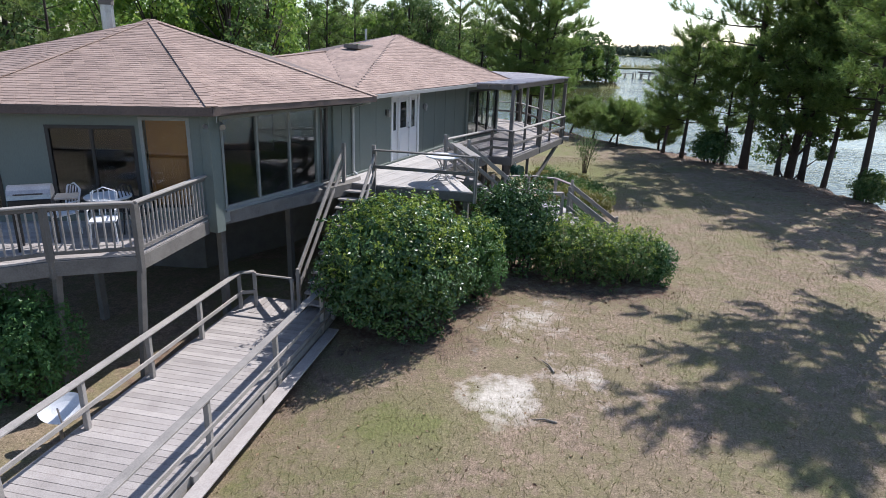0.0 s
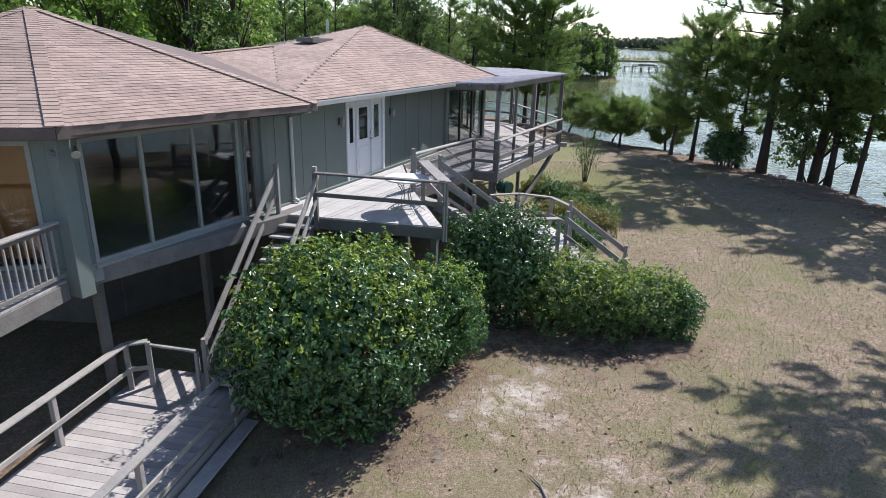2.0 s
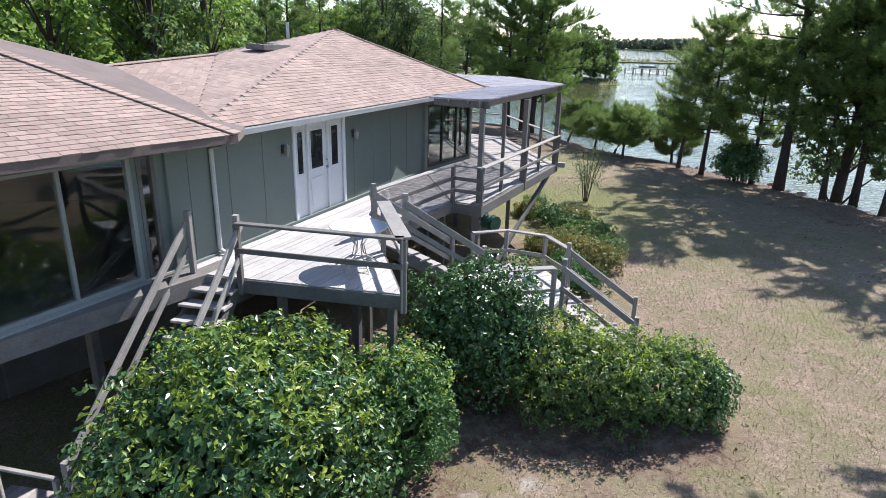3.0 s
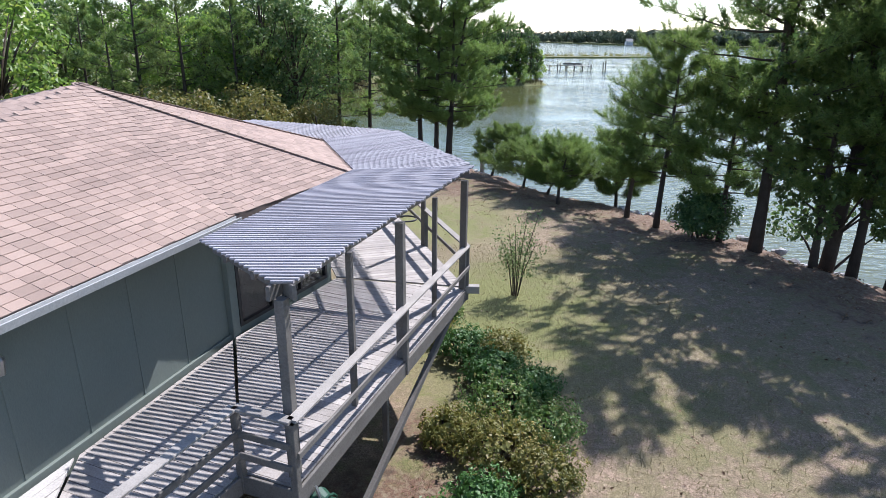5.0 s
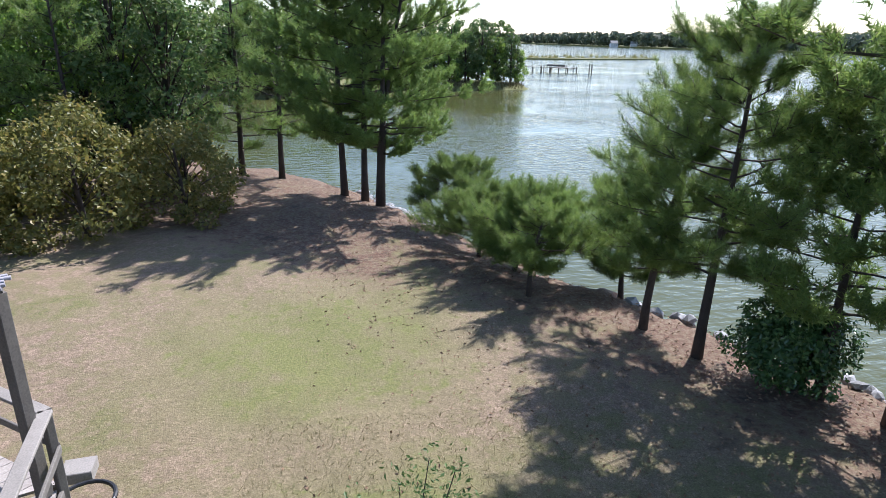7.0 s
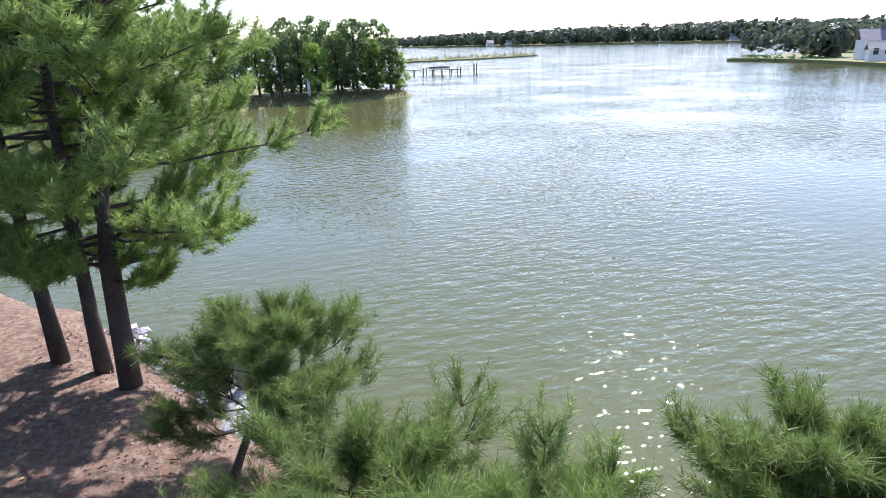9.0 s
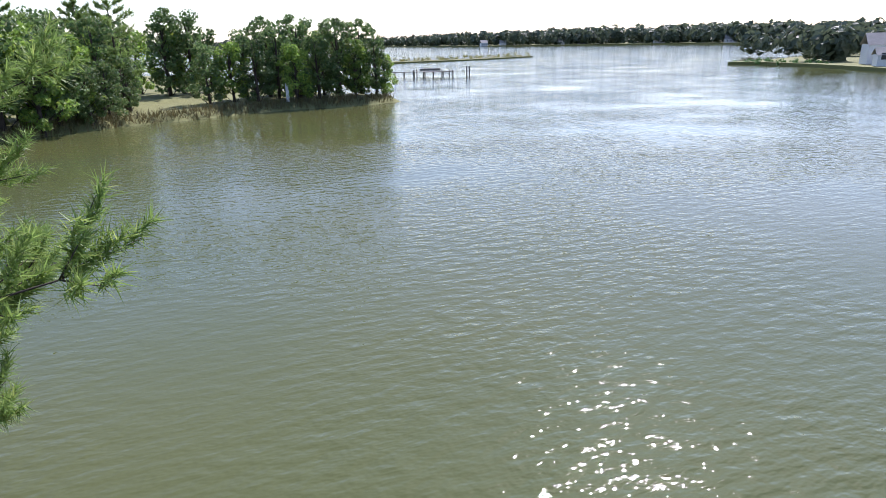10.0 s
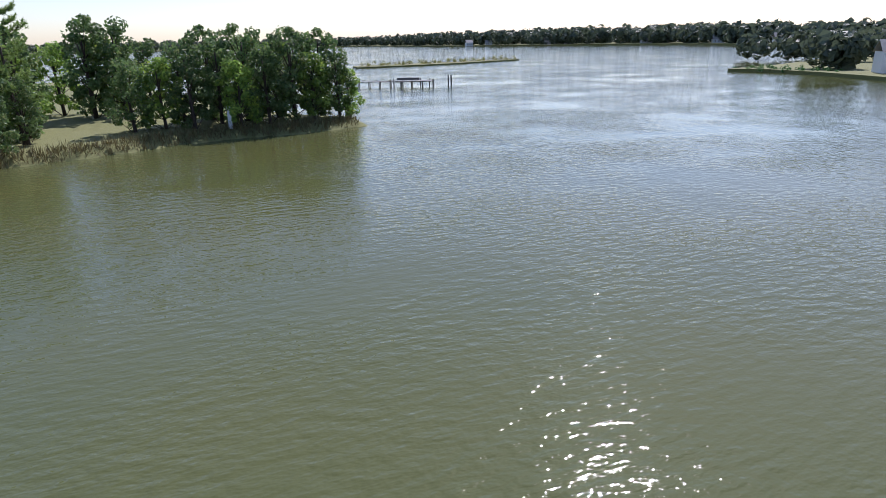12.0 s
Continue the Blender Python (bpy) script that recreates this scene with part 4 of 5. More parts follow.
for t in (0.35, 0.7):
    for a, b, c, d in ((I0, I1, O0, O1), (I1, I2, O1, O2), (I2, I3, O2, O3)):
        beam("purlin", a.lerp(c, t) - UP * 0.075, b.lerp(d, t) - UP * 0.075, 0.05, 0.09, DARKWOOD, pergola)
for a, b in ((I1, O1), (I2, O2)):
    beam("rafter", a - UP * 0.08, b - UP * 0.1, 0.05, 0.12, DARKWOOD, pergola)
rs = random.Random(5)


def lath(poly, az, pitch):
    """Slats along the azimuth az, cut to the quadrilateral of the roof bay."""
    along = V((math.sin(radians(az)), math.cos(radians(az)), 0))
    across = V((along.y, -along.x, 0))
    vals = [p.dot(across) for p in poly]
    s = min(vals) + pitch / 2
    while s < max(vals):
        ends = []
        for p, q in zip(poly, poly[1:] + poly[:1]):
            a, b = p.dot(across) - s, q.dot(across) - s
            if (a > 0) != (b > 0):
                ends.append(p.lerp(q, a / (a - b)))
        if len(ends) == 2 and (ends[0] - ends[1]).length > 0.12:
            p, q = sorted(ends, key=lambda e: e.dot(along))
            e = (q - p).normalized()
            beam("slat", p - e * 0.02, q + e * rs.uniform(0.06, 0.13) + UP * rs.uniform(-0.004, 0.004), 0.045, 0.032, SLATWOOD, pergola)
        s += pitch


lath([I0, O0, O1, I1], 106, 0.094)
lath([I1, O1, O2, I2], 66, 0.094)
lath([I2, O2, O3, I3], 32, 0.105)
for x, y, w in ((3.78, 19.98, 0.12), (5.18, 22.75, 0.13), (6.58, 25.5, 0.13), (5.86, 24.2, 0.08), (5.35, 31.1, 0.12), (6.0, 28.4, 0.1), (4.45, 21.4, 0.08), (1.5, 33.7, 0.1)):
    beam("post", (x, y, F), (x, y, PZ - 0.1), w, w, DARKWOOD, pergola, up=dw)

# balcony of the near pavilion
balcony = thing("balcony", (-5.5, 10.3, F), "timber balcony with slender upright balusters", "balcony")
BF = F - 0.1
B0, B1, B2, B3, B4 = (-3.62, 11.0), (-3.97, 8.66), (-5.3, 8.2), (-7.6, 6.75), (-8.1, 10.2)
planks(balcony, [B0, B1, B2, B3, B4], 82, BF, DECKWOOD)
fascia(balcony, [(*B0, BF), (*B1, BF), (*B2, BF), (*B3, BF)], DARKWOOD, 0.28)
for a, b in ((B0, B1), (B1, B2), (B2, B3)):
    a, b = V((*a, BF)), V((*b, BF))
    d = b - a
    beam("cap_rail", a + UP * 0.95, b + UP * 0.95, 0.13, 0.04, RAILWOOD, balcony)
    beam("rail", a + UP * 0.1, b + UP * 0.1, 0.04, 0.07, DARKWOOD, balcony)
    beam("rail", a + UP * 0.89, b + UP * 0.89, 0.04, 0.07, DARKWOOD, balcony)
    n = round(d.length / 0.125)
    for k in range(1, n):
        c = a.lerp(b, k / n)
        beam("baluster", c + UP * 0.1, c + UP * 0.88, 0.032, 0.032, RAILWOOD, balcony, up=d)
for x, y in (B1, B2, B3):
    beam("post", (x, y, BF - 0.35), (x, y, BF + 0.93), 0.12, 0.1, DARKWOOD, balcony, up=dw)
for x, y, lx in ((-4.0, 8.7, -0.3), (-5.3, 8.3, -0.3), (-6.5, 7.6, 0), (-7.5, 7.0, 0)):
    beam("post", (x + lx, y + 0.1, ground_z(x, y) - 0.2), (x, y, BF - 0.3), 0.12, 0.12, DARKWOOD, balcony, up=dw)
beam("joist", (-3.8, 9.8, BF - 0.18), (-7.8, 8.9, BF - 0.18), 0.05, 0.2, DARKWOOD, balcony)

# front walkway
WZ = 1.0
walkway = thing("walkway", (-2.8, 9, WZ), "weathered grey plank walkway with timber rails", "walkway")
planks(walkway, [(-4.72, 5.36), (-2.55, 4.1), (-1.2, 11.2), (-3.52, 11.66)], 101, WZ, DECKWOOD)
planks(walkway, [(-3.52, 11.68), (-1.2, 11.22), (-1.05, 12.2), (-3.35, 12.6)], 12, WZ, DECKWOOD)
planks(walkway, [(-4.74, 5.34), (-2.57, 4.08), (-3.6, 1.7), (-8.4, 3.0), (-8.4, 5.0)], 20, WZ - 0.005, DECKWOOD)
fascia(walkway, [(-3.37, 12.62, WZ), (-3.54, 11.66, WZ), (-4.76, 5.36, WZ), (-8.4, 5.05, WZ)], RAILWOOD, 0.22)
fascia(walkway, [(-3.6, 1.7, WZ), (-2.53, 4.1, WZ), (-1.18, 11.2, WZ), (-1.03, 12.2, WZ)], RAILWOOD, 0.22)
rail_run(walkway, [(-8.3, 4.95, WZ), (-4.56, 5.2, WZ), (-3.33, 11.82, WZ), (-3.0, 11.95, WZ)], RAILWOOD, 0.92, 0.15, (0.42,), 1.9)
rail_run(walkway, [(-3.0, 11.95, WZ), (-2.05, 11.75, WZ)], RAILWOOD, 0.85, 0.07, (), 1.2, 0.07)
rail_run(walkway, [(-3.55, 1.7, WZ), (-2.52, 4.15, WZ), (-1.2, 11.04, WZ)], RAILWOOD, 0.92, 0.15, (0.42, 0.12), 2.3, base=0.3)
for x, y in ((-4.4, 6.6), (-4.0, 8.8), (-3.6, 11.0), (-2.15, 5.9), (-1.75, 8.2), (-1.4, 10.4), (-2.3, 12.2), (-1.2, 12.1), (-5.5, 4.4), (-4, 3)):
    beam("post", (x, y, ground_z(x, y) - 0.2), (x, y, WZ - 0.05), 0.12, 0.12, RAILWOOD, walkway, up=dw)
for k in (-0.75, 0, 0.75):
    beam("joist", (-3.6 + k, 5.2, WZ - 0.15), (-2.35 + k, 12.0, WZ - 0.15), 0.045, 0.18, DARKWOOD, walkway)
beam("toe_board", (-2.28, 4.2, WZ - 0.18), (-0.98, 11.2, WZ - 0.18), 0.26, 0.04, DECKWOOD, walkway)

flight("front_stairs", (-1.5, 11.6, WZ), (-0.85, 14.8, F - 0.02), 0.78, 14, DARKWOOD, "steep open timber stairs with weathered hand rails")

# lower landing with its two flights
LZ = 2.05
landing = thing("stair_landing", (4.6, 18.3, LZ), "many-sided timber landing with rails between two flights", "landing")
LP = [(3.4, 17.6), (4.05, 16.85), (5.25, 17.08), (5.85, 18.2), (5.45, 19.35), (4.5, 19.78), (3.6, 19.45)]
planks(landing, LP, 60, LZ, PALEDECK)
fascia(landing, [(*p, LZ) for p in LP + LP[:1]], DARKWOOD, 0.2)
rail_run(landing, [(3.63, 19.4, LZ), (4.5, 19.7, LZ), (5.4, 19.32, LZ), (5.8, 18.3, LZ)], RAILWOOD, 0.9, 0.14, (0.4,), 1.5)
rail_run(landing, [(4.08, 16.88, LZ), (5.24, 17.1, LZ)], RAILWOOD, 0.9, 0.2, (0.4,), 1.2)
for x, y in LP[1:6]:
    beam("post", (x, y, ground_z(x, y) - 0.2), (x, y, LZ - 0.05), 0.1, 0.1, DARKWOOD, landing, up=dw)
flight("side_stairs", (3.55, 18.3, LZ), (1.8, 16.75, F - 0.02), 0.95, 8, DARKWOOD, "timber stairs from the deck down to the landing")
gz = ground_z(7.2, 17.3)
flight("garden_stairs", (7.2, 17.25, gz), (5.55, 17.7, LZ), 1.05, 6, DARKWOOD, "short timber stairs from the landing to the lawn")

# ---------- loose things on the decks
table = thing("patio_table", (1.44, 15.35, F), "round white patio table with a scrolled wire pedestal", "table")
part("tabletop", tube_bm([(1.44, 15.35, F + 0.70), (1.44, 15.35, F + 0.705), (1.44, 15.35, F + 0.73), (1.44, 15.35, F + 0.735)], [0.49, 0.5, 0.5, 0.485], 28), WHITE, table)
for k in range(6):
    a = k * math.pi / 3
    c, s = math.cos(a), math.sin(a)
    part("leg", tube_bm([(1.44 + c * r, 15.35 + s * r, F + z) for r, z in ((0.42, 0.0), (0.36, 0.05), (0.12, 0.2), (0.08, 0.4), (0.2, 0.6), (0.38, 0.69))], 0.012, 6), METAL, table)
part("ring", tube_bm([(1.44 + 0.3 * math.cos(k * 0.524), 15.35 + 0.3 * math.sin(k * 0.524), F + 0.08) for k in range(13)], 0.01, 6), METAL, table)


def wire_chair(x, y, z, turn, mat, label, group=""):
    e = thing("patio_chair", (x, y, z), label, "chair", group)
    m = pose(x, y, z, 0, 0, turn)
    bm = beam_bm(m @ V((0, -0.22, 0.43)), m @ V((0, 0.22, 0.43)), 0.46, 0.03)
    part("seat", bm, mat, e)
    bm = bmesh.new()
    for i in range(5):
        xx = -0.2 + 0.1 * i
        tube_bm([m @ V((xx, 0.22, 0.45)), m @ V((xx, 0.27, 0.7)), m @ V((xx * 0.9, 0.32, 0.92))], 0.012, 5, bm)
    tube_bm([m @ V((-0.22, 0.22, 0.45)), m @ V((-0.22, 0.32, 0.88)), m @ V((0, 0.34, 0.97)), m @ V((0.22, 0.32, 0.88)), m @ V((0.22, 0.22, 0.45))], 0.015, 6, bm)
    part("backrest", bm, mat, e)
    for sx in (-0.2, 0.2):
        for sy in (-0.2, 0.22):
            part("leg", tube_bm([m @ V((sx, sy, 0.43)), m @ V((sx * 1.1, sy * 1.1, 0.0))], 0.014, 6), mat, e)
        part("armrest", tube_bm([m @ V((sx * 1.1, -0.2, 0.43)), m @ V((sx * 1.15, -0.18, 0.64)), m @ V((sx * 1.1, 0.27, 0.66))], 0.014, 6), mat, e)
    return e


wire_chair(-4.9, 9.3, BF, 20, WHITE, "white wire chair on the balcony", "balcony chairs")
wire_chair(-5.9, 9.6, BF, -30, WHITE, "white wire chair on the balcony", "balcony chairs")
wire_chair(-4.5, 9.9, BF, 80, BLACK, "dark metal chair on the balcony", "balcony chairs")
bt = thing("balcony_table", (-5.1, 9.9, BF), "oval pale table with metal legs", "table")
part("tabletop", tube_bm([(-5.1, 9.9, BF + 0.70), (-5.1, 9.9, BF + 0.73)], [0.42, 0.43], 24), WHITE, bt)
for k in range(4):
    a = k * math.pi / 2 + 0.5
    part("leg", tube_bm([(-5.1 + 0.3 * math.cos(a), 9.9 + 0.3 * math.sin(a), BF + 0.7), (-5.1 + 0.36 * math.cos(a), 9.9 + 0.36 * math.sin(a), BF)], 0.016, 6), METAL, bt)

grill = thing("grill", (-5.85, 8.75, BF), "gas grill with a closed pale lid and side shelf", "grill")
gm = pose(-5.85, 8.8, BF, 0, 0, 25)
gb = bmesh.new()
beam_bm(gm @ V((-0.32, 0, 0.82)), gm @ V((0.32, 0, 0.82)), 0.5, 0.24, gb)
part("firebox", gb, BLACK, grill)
lid = bmesh.new()
loft(lid, [[gm @ V((x, 0.25 * math.cos(a), 0.95 + 0.22 * math.sin(a))) for a in [math.pi * k / 8 for k in range(9)]] for x in (-0.33, 0.33)])
part("lid", lid, METAL, grill, "pale metal lid")
part("handle", tube_bm([gm @ V((-0.22, -0.27, 1.05)), gm @ V((0.22, -0.27, 1.05))], 0.014, 6), BLACK, grill)
beam("side_shelf", gm @ V((0.36, 0, 0.92)), gm @ V((0.72, 0, 0.92)), 0.42, 0.035, METAL, grill)
for sx in (-0.28, 0.28):
    for sy in (-0.2, 0.2):
        beam("leg", gm @ V((sx, sy, 0)), gm @ V((sx, sy, 0.72)), 0.04, 0.04, BLACK, grill)


def lantern(s, z):
    c = P1 + dw * s + UP * z
    e = thing("wall_lantern", c, "small dark metal wall lantern beside the door", "lamp", "door lanterns")
    part("back_plate", beam_bm(c + dout * 0.012 - UP * 0.09, c + dout * 0.012 + UP * 0.09, 0.09, 0.02, up=dout), BLACK, e)
    part("arm", tube_bm([c + dout * 0.02, c + dout * 0.1 + UP * 0.05], 0.01, 6), BLACK, e)
    part("cage", tube_bm([c + dout * 0.11 - UP * 0.14, c + dout * 0.11 + UP * 0.04, c + dout * 0.11 + UP * 0.12], [0.045, 0.07, 0.01], 6), METAL, e)


lantern(S_DOOR - 0.35, F + 1.62)
lantern(S_DOOR + 2.34, F + 1.62)
# flood lamps at the roof corner
fl = thing("flood_lamp", ea[0] + V((-0.1, 0.35, -0.3)), "twin grey flood lamps under the eave corner", "lamp")
for s in (-0.1, 0.1):
    part("lamp_head", tube_bm([ea[0] + V((s - 0.1, 0.38, -0.34)), ea[0] + V((s * 1.8 - 0.08, 0.22, -0.42))], [0.03, 0.065], 10), METAL, fl)
part("bracket", tube_bm([ea[0] + V((-0.1, 0.45, -0.1)), ea[0] + V((-0.1, 0.42, -0.36))], 0.025, 6), METAL, fl)

dish = thing("satellite_dish", (-4.75, 6.9, ground_z(-4.75, 6.9)), "white satellite dish on a short pole beside the walkway", "dish")
dz = ground_z(-4.75, 6.9)
part("pole", tube_bm([(-4.75, 6.9, dz - 0.1), (-4.75, 6.9, 1.3)], 0.03, 8), METAL, dish)
dm = look((-4.6, 6.85, 1.35), (-3.8, 4.9, 4.2)) @ pose(0, 0, 0, 0, 180, 0)
db = bmesh.new()
rings = [[dm @ V((0.36 * r * math.cos(2 * math.pi * k / 24), 0.27 * r * math.sin(2 * math.pi * k / 24), 0.07 * r * r + t)) for k in range(24)] for r, t in ((0.05, 0), (0.5, 0), (0.8, 0), (1.0, 0), (1.0, -0.012), (0.5, -0.012))]
loft(db, rings)
part("reflector", db, WHITE, dish)
part("feed_arm", tube_bm([dm @ V((0, -0.27, 0.05)), dm @ V((0, -0.15, 0.42))], 0.014, 6), METAL, dish)

reel = thing("hose_reel", (4.05, 19.95, F - 0.45), "dark green garden hose reel under the deck rim", "hose reel")
REELGREEN = surface("dark green plastic", (0.01, 0.05, 0.03), (0.02, 0.08, 0.05), 0.4, 4, 30, None, 0.05, 0.1)
part("drum", tube_bm([(3.98, 20.07, F - 0.5), (4.1, 19.95, F - 0.5), (4.22, 19.83, F - 0.5)], [0.2, 0.16, 0.2], 14), REELGREEN, reel)
part("coil", tube_bm([(4.1 + 0.2 * math.cos(k * 0.45) * 0.7 + 0.01 * (k % 7), 19.95 + 0.2 * math.cos(k * 0.45) * 0.7 - 0.01 * (k % 7), F - 0.5 + 0.2 * math.sin(k * 0.45)) for k in range(42)], 0.016, 6), REELGREEN, reel)
part("bracket", tube_bm([(4.1, 19.95, F - 0.5), (4.0, 20.0, F - 0.2)], 0.025, 6), METAL, reel)
hoop = thing("hose_hoop", (5.55, 31.1, F - 0.1), "black hoop hanging from a pale bracket on the deck rim", "hoop")
part("bracket", beam_bm((5.3, 31.6, F - 0.12), (5.62, 31.65, F - 0.12), 0.3, 0.14), RAILWOOD, hoop)
part("ring", tube_bm([(5.72 + 0.3 * math.cos(k * 0.3142), 31.1 + 0.3 * math.sin(k * 0.3142), F - 0.1) for k in range(21)], 0.025, 8), BLACK, hoop)
beam("rim_bracket", (6.6, 25.6, F - 0.05), (6.95, 25.55, F - 0.05), 0.16, 0.16, RAILWOOD, porch, "pale beam end")
# ---------- shrubs by the house
bush("camellia", (0.42, 11.85), (1.78, 1.9, 1.56), 0.1, 24000, BUSHLEAVES, "large dense glossy green camellia beside the stairs", 1, 2.25, -0.82, 0.07, 7, FRESH)
bush("boxwood", (2.2, 13.2), (0.95, 0.9, 1.12), 0.07, 9000, SOFTLEAVES, "soft green rounded shrub beside the camellia", 2, 2.3, -0.85, 0.08, 7, FRESH)
bush("holly_shrub", (3.55, 15.4), (1.3, 1.0, 1.42), 0.085, 12000, BUSHLEAVES, "dark glossy shrub in front of the landing", 3, 2.4, -0.8, 0.1)
bush("azalea", (5.35, 15.0), (1.25, 1.0, 1.1), 0.07, 13000, HEDGELEAVES, "flat-topped azalea hedge with bare stems below", 4, 3.4, -0.4, 0.12, 14, FRESH)
bush("azalea", (6.75, 14.9), (1.1, 0.85, 1.0), 0.07, 10000, HEDGELEAVES, "flat-topped azalea hedge with bare stems below", 5, 3.4, -0.4, 0.12, 14, FRESH)
bush("azalea", (7.65, 14.85), (0.5, 0.6, 0.7), 0.075, 3500, BUSHLEAVES, "dark end of the azalea hedge", 6, 2.6, -0.6, 0.08)
bush("boxwood", (-6.2, 8.0), (1.15, 1.0, 1.05), 0.07, 11000, SOFTLEAVES, "bright clipped shrub beside the walkway", 7, 2.6, -0.8, 0.04)
for i, (x, y, r) in enumerate(((6.9, 21.9, 0.7), (7.4, 23.2, 0.85), (7.8, 24.6, 0.9), (7.9, 26.0, 0.8), (6.6, 23.9, 0.6), (6.0, 21.2, 0.6), (7.4, 27.3, 0.75), (6.7, 28.4, 0.55), (7.2, 29.6, 0.5), (7.2, 20.9, 0.7), (8.1, 22.4, 0.75), (8.5, 23.9, 0.75), (8.6, 25.3, 0.7), (8.3, 27.0, 0.7), (5.9, 20.6, 0.5))):
    bush("low_shrub", (x - 0.45, y), (r, r, r * 0.62), 0.07, 2600, (SOFTLEAVES, SCRUB, HEDGELEAVES)[i % 3], "low loose shrub beside the deck", 20 + i, 2.0, -0.5, 0.2, 4)

# sapling with many stems on the lawn
sap = thing("sapling", (9.08, 31.0, ground_z(9.08, 31.0)), "thin many-stemmed young tree on the lawn", "tree")
srng = np.random.default_rng(9)
ends = []
for k in range(8):
    a = k * 0.8
    top = V((9.08 + math.sin(a) * srng.uniform(0.2, 0.75), 31.0 + math.cos(a) * srng.uniform(0.2, 0.75), srng.uniform(2.3, 3.6)))
    foot = V((9.08 + math.sin(a) * 0.08, 31.0 + math.cos(a) * 0.08, 0.85))
    mid = foot.lerp(top, 0.5) - V((math.sin(a), math.cos(a), 0)) * 0.08
    part("stem", tube_bm([foot, mid, top], [0.022, 0.015, 0.005], 5), BARK, sap)
    for j in range(44):
        ends.append(tuple(foot.lerp(top, srng.uniform(0.45, 1.0)) + V(srng.normal(size=3).tolist()) * 0.16))
ends = np.repeat(np.array(ends), 5, 0)
ends = ends + srng.normal(size=ends.shape) * 0.07
part("foliage", leaf_mesh("foliage", ends, np.tile([0, 0, 1.0], (len(ends), 1)), 0.075, OAKLEAVES, srng), None, sap)

# ---------- pines along the shore
PINES = [  # x, y, height, crown start, spread, limbs, lean, fork, dense
    (14.9, 14.3, 11.8, 0.45, 3.7, 56, (0.5, 1.2), False, 2.0),
    (16.9, 42.5, 3.6, 0.2, 1.4, 36, (0.4, 0.7), False, 1.5),
    (16.2, 39.3, 6.0, 0.25, 1.8, 38, (0.5, -0.4), False, 1.2),
    (16.85, 37.6, 7.6, 0.28, 2.7, 44, (-0.2, -0.2), False, 1.4),
    (19.25, 34.4, 15.5, 0.3, 3.8, 60, (-0.7, 0.3), True, 1.6),
    (21.4, 32.1, 12.5, 0.3, 3.2, 46, (-0.8, 0.0), False, 2.2),
    (22.2, 28.4, 12.5, 0.32, 3.6, 46, (-0.4, 0), False, 2.0),
    (23.2, 21.0, 11.0, 0.4, 2.6, 26, (0.3, 0), False, 1.0),
    (13.7, 41.7, 2.6, 0.3, 1.9, 28, (0.4, 0.5), False, 1.4),
    (12.9, 45.3, 2.1, 0.3, 2.1, 30, (0.2, 0.2), False, 1.4),
    (11.7, 48.7, 2.6, 0.35, 1.7, 26, (1.0, 0.4), False, 1.4),
    (13.6, 43.8, 2.1, 0.3, 2.0, 28, (1.3, 0.2), False, 1.4),
    (9.55, 52.95, 12.2, 0.2, 3.7, 60, (1.0, 0.3), True, 1.9),
    (8.9, 54.0, 12.0, 0.2, 3.5, 52, (0.6, 0.6), False, 1.7),
    (8.05, 54.6, 12.2, 0.2, 3.6, 52, (-0.3, 0), False, 1.6),
    (4.7, 58.5, 10.5, 0.2, 3.2, 40, (0, 0), False, 1.2),
    (2.4, 59.4, 11.5, 0.1, 2.6, 34, (0, 0), False, 1.1),
    (-1.5, 61.0, 11.5, 0.16, 3.2, 40, (0, 0), False, 1.2),
    (22.3, 31.5, 11.0, 0.3, 3.0, 42, (0.2, -0.3), False, 2.2),
    (18.5, 35.9, 6.6, 0.3, 2.4, 40, (0.2, 0.0), False, 1.3),
    (20.5, 32.9, 9.0, 0.3, 2.8, 40, (-0.3, -0.2), False, 1.5),
    (22.6, 25.0, 13.0, 0.32, 3.4, 34, (0.2, 0), False, 1.2),
]
pines = []
for i, (x, y, h, first, spread, limbs, lean, fork, dense) in enumerate(PINES):
    pines.append(plant("pine_tree", pine_meshes(40 + i, h, first, spread, limbs, lean, fork, dense, thick=0.05 + 0.009 * h, width=0.009 if 36 < y < 50 else 0.016 if y > 50 else 0.028, needle=0.2, fine=52 if 36 < y < 50 else 50 if 50 < y < 56 else 25), (x, y),
                       "tall loblolly pine on the bank" if h > 8 else "low bushy pine leaning over the bank", "tree", "shore pines"))
bush("holly_shrub", (18.1, 36.3), (1.3, 1.1, 1.15), 0.12, 5500, BUSHLEAVES, "dark rounded holly on the bank", 31, 2.0, -0.8, 0.15)
oak = broad_meshes(70, 10.5, 0.15, 2.5, 0.2, 9000, OAKLEAVES)
plant("oak_tree", oak, (21.3, 33.2), "slender oak with small dark leaves on the bank", "tree")
bush("holly_shrub", (22.0, 27.2), (0.8, 0.8, 0.9), 0.12, 2500, OAKLEAVES, "dark rounded holly on the bank", 33, 2.0, -0.8, 0.15)

